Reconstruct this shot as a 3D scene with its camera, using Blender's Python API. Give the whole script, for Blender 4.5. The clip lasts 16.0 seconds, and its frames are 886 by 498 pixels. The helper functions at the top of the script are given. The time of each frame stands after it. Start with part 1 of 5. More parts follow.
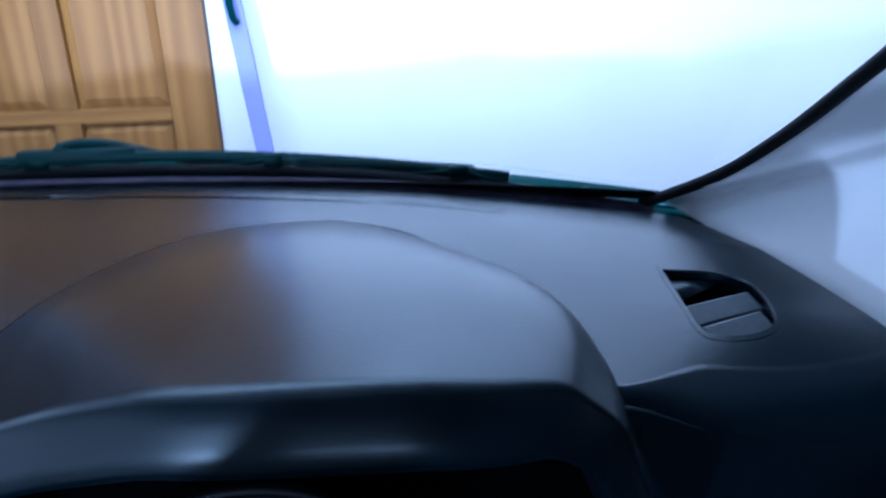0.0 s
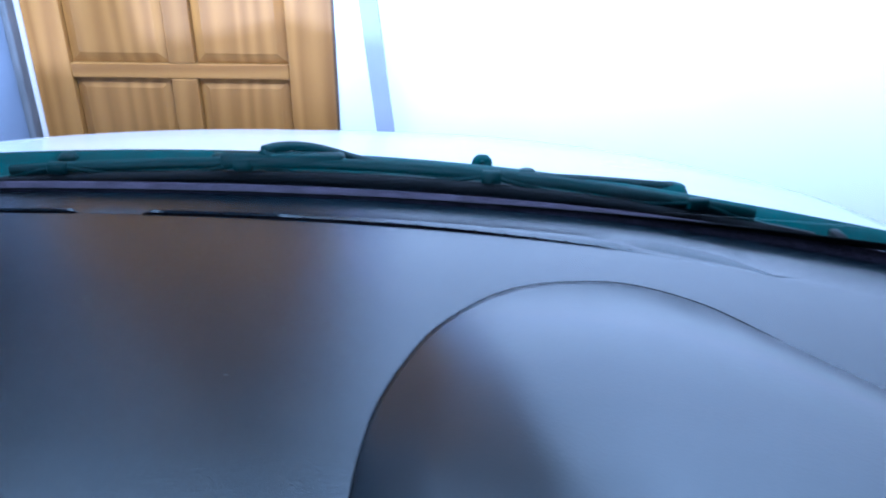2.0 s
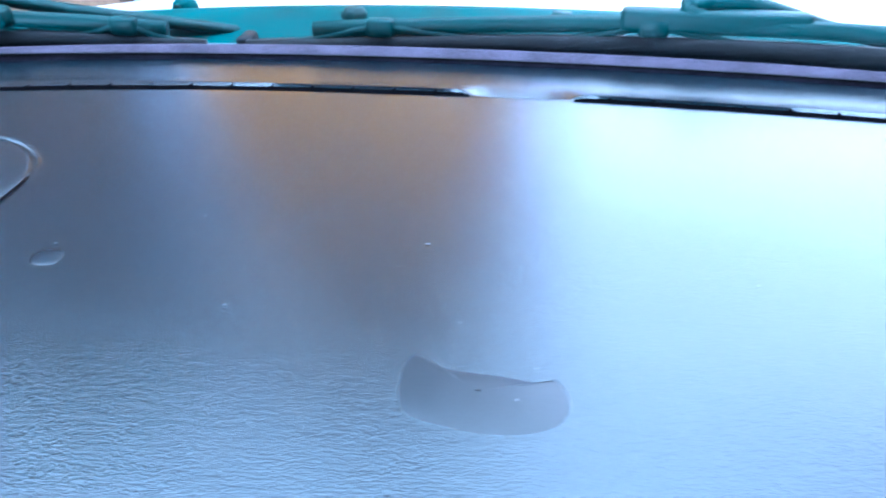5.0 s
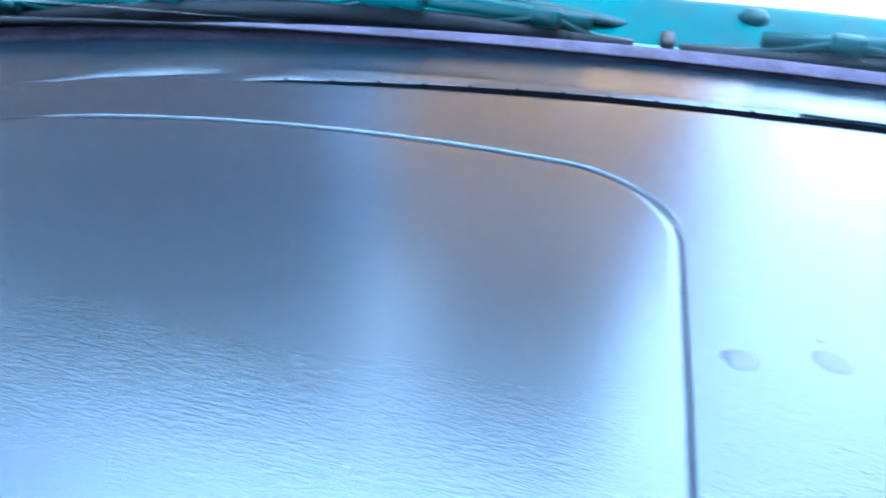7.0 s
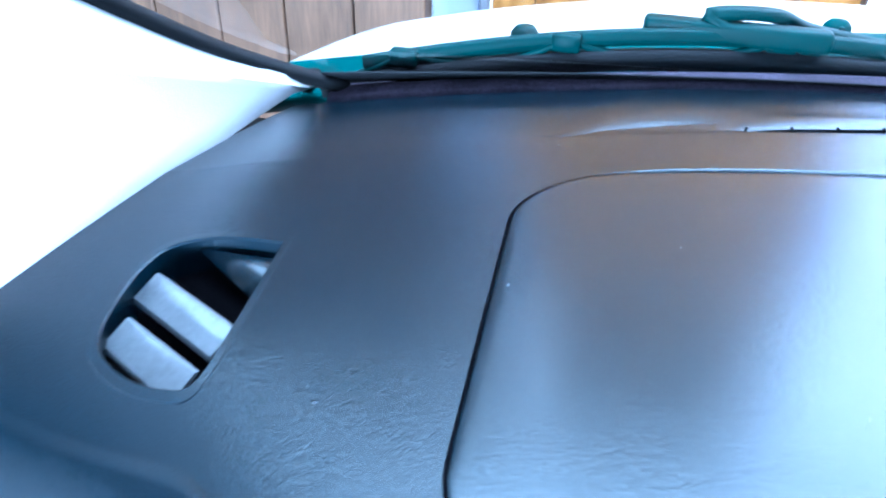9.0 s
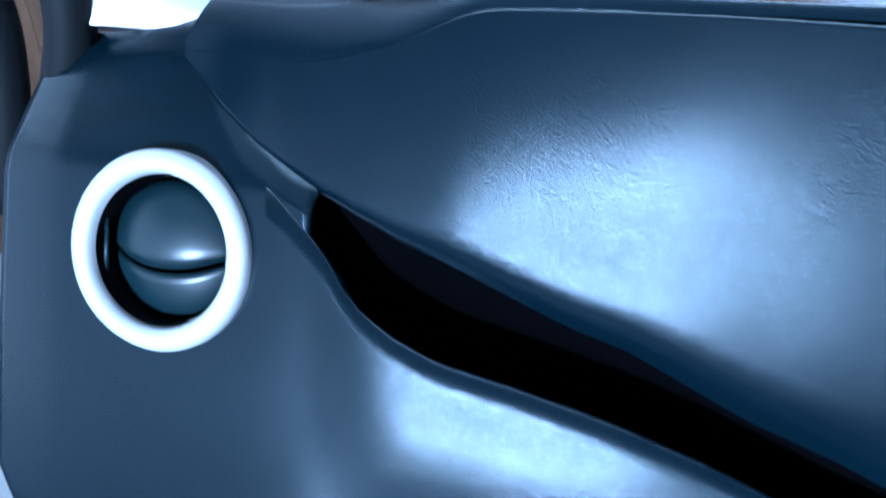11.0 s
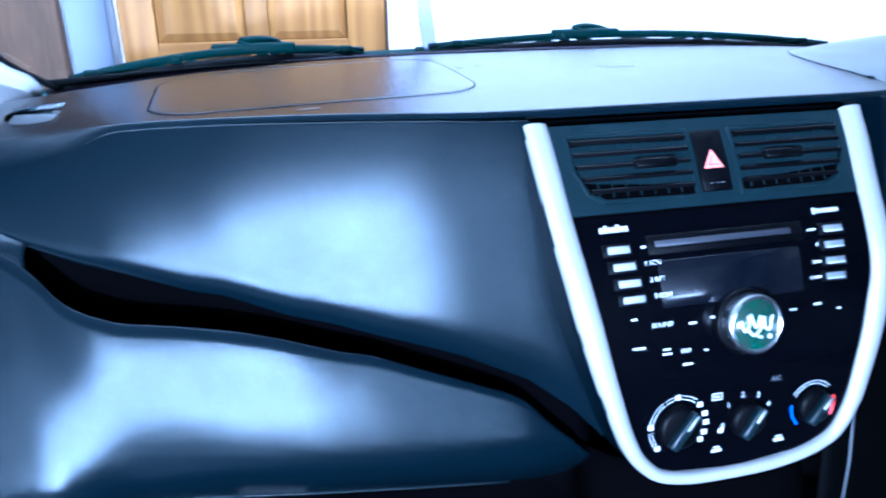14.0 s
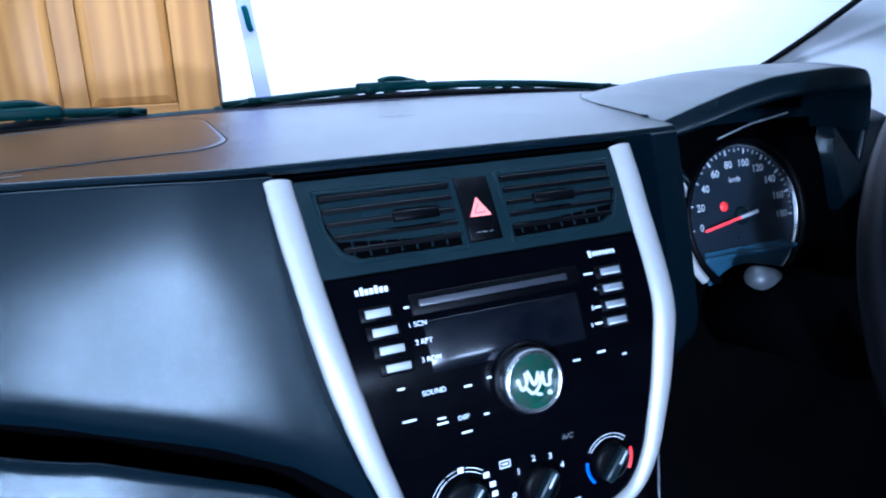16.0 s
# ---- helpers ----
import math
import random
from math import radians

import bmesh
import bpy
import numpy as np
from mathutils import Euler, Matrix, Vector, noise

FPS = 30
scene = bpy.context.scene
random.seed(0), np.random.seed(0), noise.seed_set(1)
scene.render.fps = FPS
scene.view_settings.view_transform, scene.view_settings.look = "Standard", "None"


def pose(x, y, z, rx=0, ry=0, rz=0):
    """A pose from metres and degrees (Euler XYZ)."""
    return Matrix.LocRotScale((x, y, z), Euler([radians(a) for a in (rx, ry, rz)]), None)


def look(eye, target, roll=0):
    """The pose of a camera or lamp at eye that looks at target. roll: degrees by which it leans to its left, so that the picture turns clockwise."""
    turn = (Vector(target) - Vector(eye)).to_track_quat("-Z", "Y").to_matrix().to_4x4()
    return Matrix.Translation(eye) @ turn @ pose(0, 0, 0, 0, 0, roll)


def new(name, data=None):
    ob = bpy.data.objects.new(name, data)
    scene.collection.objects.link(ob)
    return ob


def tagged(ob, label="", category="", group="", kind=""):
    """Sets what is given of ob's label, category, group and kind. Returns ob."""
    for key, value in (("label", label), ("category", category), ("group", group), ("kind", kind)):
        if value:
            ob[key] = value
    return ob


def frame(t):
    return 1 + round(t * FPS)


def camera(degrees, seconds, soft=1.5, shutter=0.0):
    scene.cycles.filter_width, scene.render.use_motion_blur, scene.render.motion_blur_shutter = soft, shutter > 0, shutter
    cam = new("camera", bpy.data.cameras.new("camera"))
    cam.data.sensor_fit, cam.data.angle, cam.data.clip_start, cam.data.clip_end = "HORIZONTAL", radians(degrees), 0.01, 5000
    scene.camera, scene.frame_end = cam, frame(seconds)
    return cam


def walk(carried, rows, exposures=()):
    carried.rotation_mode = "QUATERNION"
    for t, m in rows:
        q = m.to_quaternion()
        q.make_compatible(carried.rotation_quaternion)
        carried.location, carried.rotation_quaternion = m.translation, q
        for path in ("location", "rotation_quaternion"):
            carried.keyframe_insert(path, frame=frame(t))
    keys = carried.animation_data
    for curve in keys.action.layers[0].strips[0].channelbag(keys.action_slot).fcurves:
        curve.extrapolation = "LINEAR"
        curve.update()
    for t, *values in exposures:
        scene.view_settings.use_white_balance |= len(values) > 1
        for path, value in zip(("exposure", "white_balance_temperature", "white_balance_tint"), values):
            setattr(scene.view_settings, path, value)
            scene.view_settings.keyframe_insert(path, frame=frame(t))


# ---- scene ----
# ---- camera ----
cam = camera(63.5, 16.0, soft=2.0, shutter=0.4)
PATH = [
    (0, (0.3885, -0.1682, 1.1473), (70.29, 1.77, -2.35)),
    (0.5, (0.3580, -0.1395, 1.1633), (61.96, -1.23, -0.46)),
    (1, (0.3335, -0.1265, 1.1774), (60.34, -0.20, -0.07)),
    (1.5, (0.2993, -0.1229, 1.1834), (62.78, -0.63, 1.72)),
    (2, (0.2505, -0.1072, 1.1981), (65.77, -0.22, 2.32)),
    (2.5, (0.2251, -0.0632, 1.1946), (63.81, 1.15, 6.02)),
    (3, (0.2016, -0.0344, 1.1776), (64.14, 0.87, 6.25)),
    (3.2, (0.1873, -0.0214, 1.1793), (63.13, 0.86, 5.88)),
    (5.3, (-0.0203, 0.0373, 1.1348), (55.73, -0.02, 8.36)),
    (5.5, (-0.0369, 0.0397, 1.1326), (55.50, -0.05, 9.00)),
    (6, (-0.0811, 0.0465, 1.1378), (54.58, -0.92, 11.82)),
    (6.5, (-0.1311, 0.0472, 1.1423), (53.47, -0.57, 13.01)),
    (7, (-0.1966, 0.0467, 1.1441), (53.03, -2.40, 15.03)),
    (7.5, (-0.2725, 0.0460, 1.1468), (53.52, -3.39, 15.48)),
    (8, (-0.3314, 0.0462, 1.1454), (53.77, -2.87, 15.80)),
    (8.5, (-0.3892, 0.0301, 1.1432), (54.19, -4.24, 17.20)),
    (9, (-0.4148, -0.0072, 1.1453), (55.43, -1.43, 14.01)),
    (9.5, (-0.4361, -0.0638, 1.1330), (57.44, -1.51, 12.72)),
    (10, (-0.4530, -0.1173, 1.1148), (59.05, -3.42, 18.38)),
    (10.2, (-0.4325, -0.1366, 1.1021), (58.42, 0.05, 19.70)),
    (12.3, (-0.3951, -0.3900, 1.0393), (63.74, 0.80, -0.70)),
    (12.5, (-0.3845, -0.4105, 1.0570), (64.06, 1.52, -0.72)),
    (13, (-0.3591, -0.4528, 1.0975), (66.03, 1.50, -5.63)),
    (13.5, (-0.3691, -0.5025, 1.1146), (67.86, 1.27, -9.25)),
    (14, (-0.3496, -0.5160, 1.1189), (68.18, 0.22, -14.35)),
    (14.5, (-0.3309, -0.5144, 1.1150), (67.76, -0.09, -18.62)),
    (15, (-0.2925, -0.5158, 1.1121), (67.72, 2.27, -22.10)),
    (15.5, (-0.2564, -0.5007, 1.1020), (72.79, 2.88, -22.37)),
    (16, (-0.2336, -0.4975, 1.1023), (72.70, 1.47, -23.65)),
]
EXPOSE = [(0, -3.95, 4250, 11), (0.5, -3.25, 4250, 11), (1.5, -3.05, 4250, 11), (2.3, -3.2, 4200, 11), (3.2, -3.35, 4150, 10), (5.3, -1.2, 4250, 5), (8.0, -0.95, 4150, 4), (9.0, -1.45, 4200, 4), (9.5, -1.95, 4200, 4), (10.2, -2.45, 4250, 4), (12.3, -3.2, 4150, 9), (13.0, -2.8, 4150, 10), (13.5, -2.6, 4150, 10), (14.5, -2.95, 4100, 10), (16, -3.35, 4450, 10)]
walk(cam, [(t, pose(*e, *r)) for t, e, r in PATH], EXPOSE)

# ---- world and light ----
world = bpy.data.worlds.new("world")
scene.world = world
world.use_nodes = True
wn = world.node_tree.nodes
sky = wn.new("ShaderNodeTexSky")
sky.sky_type, sky.sun_disc = "NISHITA", False
sky.sun_elevation, sky.sun_rotation = radians(48), radians(200)
wn["Background"].inputs["Strength"].default_value = 0.12
world.node_tree.links.new(sky.outputs["Color"], wn["Background"].inputs["Color"])


def area_lamp(name, m, sx, sy, watts, colour, label, category):
    lamp = bpy.data.lights.new(name, "AREA")
    lamp.shape, lamp.size, lamp.size_y, lamp.energy, lamp.color = "RECTANGLE", sx, sy, watts, colour
    ob = new(name, lamp)
    ob.matrix_world = m
    return tagged(ob, label, category)


# weak unseen fill lamp added behind the car, inside the closed back wall
area_lamp("rear_fill", look((0.0, -5.2, 1.45), (0, 0, 1.0)), 3.0, 1.9, 16, (0.93, 0.97, 1.0), "added weak fill light behind the car", "daylight")
# bright sky in the rear side window, the sheen on the grained plastic
area_lamp("rear_side_window_daylight", look((-0.86, -1.62, 1.05), (-0.34, 0, 0.9)), 0.09, 0.075, 1100, (0.96, 0.97, 1.0), "bright daylight in the rear side window", "daylight")
# the tailgate's glass, the fine line along the pad's front edge
area_lamp("tailgate_daylight", look((0.0, -2.25, 1.27), (-0.3, 0, 1.0)), 0.9, 0.26, 270, (0.95, 0.97, 1.0), "daylight in the tailgate glass", "daylight")
# daylight beside the car, through the open passenger door
area_lamp("side_daylight", look((-2.3, -1.25, 1.15), (0.0, -0.85, 0.95)), 3.2, 1.6, 330, (0.95, 0.98, 1.0), "daylight beside the open passenger door", "daylight")
# fill lamp added high by the windowless side wall, ahead of the car's left wing
area_lamp("high_side_fill", look((-2.55, 0.75, 2.15), (0.0, 0.6, 2.25)), 1.4, 0.8, 230, (0.95, 0.98, 1.0), "added fill light high up by the side wall", "daylight")
# tube fitting under the ceiling near the front wall
area_lamp("tube_light", look((0.45, 0.40, 2.40), (0.45, 1.335, 2.25)), 2.6, 0.16, 1600, (0.97, 0.98, 1.0), "white tube light under the garage ceiling", "ceiling lamp")

# unseen lamp added to brighten the ceiling that the pad mirrors
area_lamp("ceiling_fill", look((-0.5, 0.62, 2.25), (-0.5, 0.95, 2.7)), 2.4, 0.2, 1500, (0.97, 0.98, 1.0), "added unseen lamp that brightens the garage ceiling", "ceiling lamp")

# ---- materials ----


def material(name, colour, rough=0.5, metal=0.0, spec=0.5, var=0.12, scale=30.0, bump=0.0, bump_scale=400.0, grain="noise", colour2=None, stretch=(1, 1, 1), coat=0.0, ior=1.45, wear=0.03, tint=None):
    m = bpy.data.materials.new(name)
    m.use_nodes = True
    n, l = m.node_tree.nodes, m.node_tree.links
    b = n["Principled BSDF"]
    b.inputs["Roughness"].default_value, b.inputs["Metallic"].default_value = rough, metal
    b.inputs["Specular IOR Level"].default_value = spec
    b.inputs["Coat Weight"].default_value = coat
    b.inputs["IOR"].default_value = ior
    if tint:
        b.inputs["Specular Tint"].default_value = (*tint, 1)
    co = n.new("ShaderNodeTexCoord")
    mp = n.new("ShaderNodeMapping")
    mp.inputs["Scale"].default_value = stretch
    l.new(co.outputs["Object"], mp.inputs["Vector"])
    t1 = n.new("ShaderNodeTexNoise")
    t1.inputs["Scale"].default_value, t1.inputs["Detail"].default_value = scale, 5
    l.new(mp.outputs["Vector"], t1.inputs["Vector"])
    t2 = n.new("ShaderNodeTexNoise")
    t2.inputs["Scale"].default_value, t2.inputs["Detail"].default_value = scale * 0.12, 3
    l.new(mp.outputs["Vector"], t2.inputs["Vector"])
    add = n.new("ShaderNodeMath")
    add.operation = "ADD"
    l.new(t1.outputs["Fac"], add.inputs[0])
    l.new(t2.outputs["Fac"], add.inputs[1])
    ramp = n.new("ShaderNodeValToRGB")
    c2 = colour2 or tuple(min(1, c * (1 + var)) for c in colour)
    c1 = tuple(c * (1 - var) for c in colour) if not colour2 else colour
    ramp.color_ramp.elements[0].position, ramp.color_ramp.elements[1].position = 0.35, 0.65
    ramp.color_ramp.elements[0].color, ramp.color_ramp.elements[1].color = (*c1, 1), (*c2, 1)
    half = n.new("ShaderNodeMath")
    half.operation = "MULTIPLY"
    half.inputs[1].default_value = 0.5
    l.new(add.outputs[0], half.inputs[0])
    l.new(half.outputs[0], ramp.inputs["Fac"])
    l.new(ramp.outputs["Color"], b.inputs["Base Color"])
    rr = n.new("ShaderNodeMapRange")
    rr.inputs["From Min"].default_value, rr.inputs["From Max"].default_value = 0.3, 0.7
    rr.inputs["To Min"].default_value, rr.inputs["To Max"].default_value = max(0.0, rough - wear), min(1, rough + wear)
    l.new(t1.outputs["Fac"], rr.inputs["Value"])
    l.new(rr.outputs["Result"], b.inputs["Roughness"])
    if bump:
        if grain == "leather":
            t3 = n.new("ShaderNodeTexVoronoi")
            t3.feature = "DISTANCE_TO_EDGE"
            t3.inputs["Scale"].default_value, t3.inputs["Randomness"].default_value = bump_scale, 1.0
            l.new(mp.outputs["Vector"], t3.inputs["Vector"])
            gr = n.new("ShaderNodeMapRange")
            gr.interpolation_type = "SMOOTHSTEP"
            gr.inputs["From Max"].default_value = 0.3
            l.new(t3.outputs["Distance"], gr.inputs["Value"])
            t4 = n.new("ShaderNodeTexNoise")
            t4.inputs["Scale"].default_value, t4.inputs["Detail"].default_value, t4.inputs["Distortion"].default_value = bump_scale * 0.42, 1.5, 0.8
            wide = n.new("ShaderNodeMapping")
            wide.inputs["Scale"].default_value = (0.6, 1.2, 1.2)
            l.new(mp.outputs["Vector"], wide.inputs["Vector"])
            l.new(wide.outputs["Vector"], t4.inputs["Vector"])
            both = n.new("ShaderNodeMath")
            both.operation, both.inputs[1].default_value = "MULTIPLY_ADD", 1.2
            l.new(t4.outputs["Fac"], both.inputs[0])
            l.new(gr.outputs["Result"], both.inputs[2])
            out = both.outputs[0]
        else:
            t3 = n.new("ShaderNodeTexNoise")
            t3.inputs["Scale"].default_value, t3.inputs["Detail"].default_value = bump_scale, 3
            l.new(mp.outputs["Vector"], t3.inputs["Vector"])
            out = t3.outputs["Fac"]
        bp = n.new("ShaderNodeBump")
        bp.inputs["Strength"].default_value, bp.inputs["Distance"].default_value = bump, 0.001
        l.new(out, bp.inputs["Height"])
        l.new(bp.outputs["Normal"], b.inputs["Normal"])
    return m


def glow(name, colour, power):
    m = material(name, colour, 0.4)
    b = m.node_tree.nodes["Principled BSDF"]
    b.inputs["Emission Color"].default_value, b.inputs["Emission Strength"].default_value = (*colour, 1), power
    return m


def pane_glass(name, tint, rough=0.0):
    m = bpy.data.materials.new(name)
    m.use_nodes = True
    n, l = m.node_tree.nodes, m.node_tree.links
    n.remove(n["Principled BSDF"])
    t, g, mix, lw = n.new("ShaderNodeBsdfTransparent"), n.new("ShaderNodeBsdfGlossy"), n.new("ShaderNodeMixShader"), n.new("ShaderNodeLayerWeight")
    t.inputs["Color"].default_value = (*tint, 1)
    g.inputs["Roughness"].default_value = rough
    lw.inputs["Blend"].default_value = 0.5
    p, q = n.new("ShaderNodeMath"), n.new("ShaderNodeMath")
    p.operation, p.inputs[1].default_value = "POWER", 5.0
    q.operation, q.inputs[1].default_value, q.inputs[2].default_value = "MULTIPLY_ADD", 0.5, 0.02
    l.new(lw.outputs["Facing"], p.inputs[0])
    l.new(p.outputs[0], q.inputs[0])
    l.new(q.outputs[0], mix.inputs[0])
    l.new(t.outputs[0], mix.inputs[1])
    l.new(g.outputs[0], mix.inputs[2])
    l.new(mix.outputs[0], n["Material Output"].inputs[0])
    return m


M_PAD = material("dash_plastic", (0.0011, 0.0031, 0.0050), 0.235, ior=1.235, var=0.12, scale=14, bump=0.095, bump_scale=850, grain="leather", stretch=(0.9, 1.5, 1.5), wear=0.012, tint=(0.86, 0.96, 1.0))
M_VISOR = material("smooth_visor_plastic", (0.0011, 0.0030, 0.0048), 0.295, ior=1.27, var=0.1, scale=14, bump=0.02, bump_scale=500, grain="leather", wear=0.012, tint=(0.86, 0.96, 1.0))
M_LIP = material("wrinkled_lip_plastic", (0.0013, 0.0036, 0.0056), 0.28, ior=1.30, var=0.1, scale=14, bump=0.03, bump_scale=650, grain="leather", wear=0.012, tint=(0.86, 0.96, 1.0))
M_LID = material("lid_plastic", (0.0012, 0.0034, 0.0054), 0.25, ior=1.265, var=0.12, scale=14, bump=0.042, bump_scale=560, grain="leather", stretch=(0.45, 2.2, 1.5), wear=0.012, tint=(0.86, 0.96, 1.0))
M_SLAT = material("grey_slat_plastic", (0.06, 0.068, 0.075), 0.4, spec=0.5, var=0.25, scale=300, bump=0.15, bump_scale=500)
M_SATIN = material("satin_dark_plastic", (0.0027, 0.0074, 0.0094), 0.36, ior=1.33, bump=0.05, bump_scale=900)
M_BLACK = material("black_plastic", (0.0006, 0.0007, 0.0011), 0.42, ior=1.13, bump=0.04, bump_scale=700)
M_GLOSS = material("gloss_black_plastic", (0.0004, 0.0005, 0.0010), 0.2, ior=1.15, var=0.2, scale=60)
# Sheenless black puts shade into gaps, slots and seams; also coats some black parts.
M_GAP = material("gap_shade_black", (0.0006, 0.0006, 0.0008), 0.9, spec=0.0)
M_DEEP = material("deep_black_plastic", (0.0005, 0.0006, 0.0008), 0.6, ior=1.08, bump=0.04, bump_scale=700)
M_STALK = material("grey_stalk_plastic", (0.045, 0.05, 0.056), 0.4, var=0.1, bump=0.03, bump_scale=900)
M_SLOT = material("slot_edge", (0.016, 0.017, 0.022), 0.4, var=0.2)
M_KEYDIM = material("dim_button_lens", (0.11, 0.12, 0.135), 0.35, var=0.2, scale=200)
M_SILVER = material("silver_paint", (0.28, 0.275, 0.27), 0.42, metal=0.3, var=0.04, scale=300, bump=0.02, bump_scale=1500)
M_CHROME = material("satin_chrome", (0.7, 0.72, 0.75), 0.22, metal=1.0, var=0.03)
M_FOAM = material("grey_foam", (0.018, 0.015, 0.022), 0.95, spec=0.05, var=0.5, scale=500, bump=0.6, bump_scale=900)
M_RUBBER = material("black_rubber", (0.003, 0.0035, 0.004), 0.6, spec=0.06)
M_COWL = material("cowl_plastic", (0.0013, 0.0185, 0.0178), 0.7, spec=0.04, var=0.35, scale=40, bump=0.2, bump_scale=200)
M_METAL = material("wiper_steel", (0.0008, 0.0092, 0.0088), 0.55, spec=0.06, var=0.3)
M_PAINT = material("white_car_paint", (0.78, 0.79, 0.78), 0.25, spec=0.5, var=0.015, scale=6, coat=0.5)
M_PILLAR = material("pillar_trim", (0.62, 0.625, 0.635), 0.65, spec=0.3, var=0.04, bump=0.12, bump_scale=900)
M_WALL = material("white_plaster", (0.85, 0.82, 0.825), 0.9, spec=0.2, var=0.03, scale=5, bump=0.25, bump_scale=90)
M_FLOOR = material("garage_floor", (0.2, 0.2, 0.195), 0.7, var=0.15, scale=8, bump=0.2, bump_scale=120)
# Grey of the outlying walls, set dark to keep bounce and reflections low.
M_DIMWALL = material("light_dimming_grey", (0.16, 0.16, 0.16), 0.9, spec=0.2, var=0.1, scale=6, bump=0.3, bump_scale=80)
M_HEAD = material("grey_headliner", (0.16, 0.16, 0.17), 0.9, spec=0.1, var=0.05, bump=0.2, bump_scale=900)
M_CEIL = material("ceiling_paint", (0.74, 0.75, 0.75), 0.9, var=0.05, scale=5)
M_GREYBLUE = material("grey_blue_paint", (0.15, 0.165, 0.22), 0.6, var=0.08, scale=12, bump=0.1, bump_scale=80)
M_POST = material("weathered_grey_post", (0.10, 0.10, 0.11), 0.7, var=0.3, scale=20, stretch=(4, 4, 0.6), bump=0.2, bump_scale=70)
M_BROWN = material("dark_wood_post", (0.055, 0.030, 0.015), 0.6, spec=0.25, var=0.4, scale=25, stretch=(6, 6, 0.6), bump=0.3, bump_scale=60)
M_BLUE = material("pale_blue_paint", (0.20, 0.197, 0.42), 0.5, var=0.06)
M_WHITE = material("white_print", (0.40, 0.42, 0.44), 0.5, var=0.02)
M_DIMPRINT = material("dim_print", (0.06, 0.066, 0.075), 0.5, var=0.02)
# Prints, hazard mark and needle glow by themselves; only warning_light is a lamp.
M_RED = glow("glowing_red_print", (0.8, 0.02, 0.02), 0.35)
M_BLUEP = glow("glowing_blue_print", (0.03, 0.09, 0.7), 0.35)
M_HAZ = glow("glowing_hazard_red", (0.75, 0.16, 0.13), 0.25)
M_LEDRED = glow("warning_light", (1.0, 0.03, 0.03), 2.2)
M_NEEDLE = glow("glowing_needle_red", (0.9, 0.05, 0.06), 0.5)
M_MOULD = material("teal_moulding", (0.02, 0.10, 0.115), 0.4, var=0.3, scale=60)
M_PRINTMARK = material("faint_fingerprint", (0.0011, 0.0030, 0.0048), 0.30, ior=1.205, var=0.2, scale=60, bump=0.02, bump_scale=420, grain="leather", stretch=(1.0, 1.8, 1.5))
M_DUST = material("pale_dust", (0.06, 0.064, 0.07), 0.9, spec=0.1, var=0.3, scale=300)
M_KEY = material("button_lens", (0.22, 0.23, 0.24), 0.35, var=0.04, scale=200)
M_GREEN = material("green_enamel", (0.002, 0.034, 0.018), 0.2, var=0.6, scale=160, colour2=(0.02, 0.02, 0.02))
M_DIAL = material("dial_face", (0.008, 0.012, 0.018), 0.3, spec=0.4)
M_LENS = material("smoked_panel", (0.02, 0.05, 0.08), 0.2, spec=0.5)
M_CLEAR = pane_glass("windscreen_glass", (0.95, 0.97, 0.965))
M_SCREEN = material("radio_display", (0.0015, 0.002, 0.0035), 0.18, spec=0.4)
M_STAIN = material("dried_stain", (0.0010, 0.0028, 0.0045), 0.33, ior=1.19, var=0.2, scale=60, bump=0.02, bump_scale=420, grain="leather")
M_DOORTRIM = material("dark_door_trim", (0.02, 0.024, 0.03), 0.6, var=0.08, bump=0.1, bump_scale=500)
M_SILL = material("light_door_trim", (0.5, 0.52, 0.54), 0.6, var=0.05, bump=0.1, bump_scale=500)


def wood(name, c1, c2, along):
    m = material(name, c1, 0.5, spec=0.3, colour2=c2, scale=3.0)
    n, l = m.node_tree.nodes, m.node_tree.links
    w = n.new("ShaderNodeTexWave")
    w.wave_type, w.bands_direction = "BANDS", "X"
    w.inputs["Scale"].default_value, w.inputs["Distortion"].default_value = 5.0, 9.0
    w.inputs["Detail"].default_value, w.inputs["Detail Scale"].default_value = 3.0, 1.2
    mp = n.new("ShaderNodeMapping")
    mp.inputs["Scale"].default_value = (1.6, 1.6, 0.12) if along == "z" else (0.12, 1.6, 1.6)
    mp.inputs["Rotation"].default_value = (0, 0, 0) if along == "z" else (0, radians(90), 0)
    co = n.new("ShaderNodeTexCoord")
    l.new(co.outputs["Object"], mp.inputs["Vector"])
    l.new(mp.outputs["Vector"], w.inputs["Vector"])
    ramp = n.new("ShaderNodeValToRGB")
    ramp.color_ramp.elements[0].color, ramp.color_ramp.elements[1].color = (*c1, 1), (*c2, 1)
    l.new(w.outputs["Fac"], ramp.inputs["Fac"])
    info = n.new("ShaderNodeObjectInfo")
    hs = n.new("ShaderNodeHueSaturation")
    mr = n.new("ShaderNodeMapRange")
    mr.inputs["To Min"].default_value, mr.inputs["To Max"].default_value = 0.88, 1.1
    l.new(info.outputs["Random"], mr.inputs["Value"])
    l.new(mr.outputs["Result"], hs.inputs["Value"])
    l.new(ramp.outputs["Color"], hs.inputs["Color"])
    l.new(hs.outputs["Color"], n["Principled BSDF"].inputs["Base Color"])
    return m


M_OAKV = wood("varnished_wood_upright", (0.172, 0.074, 0.012), (0.232, 0.108, 0.021), "z")
M_OAKH = wood("varnished_wood_across", (0.165, 0.070, 0.012), (0.222, 0.103, 0.020), "x")

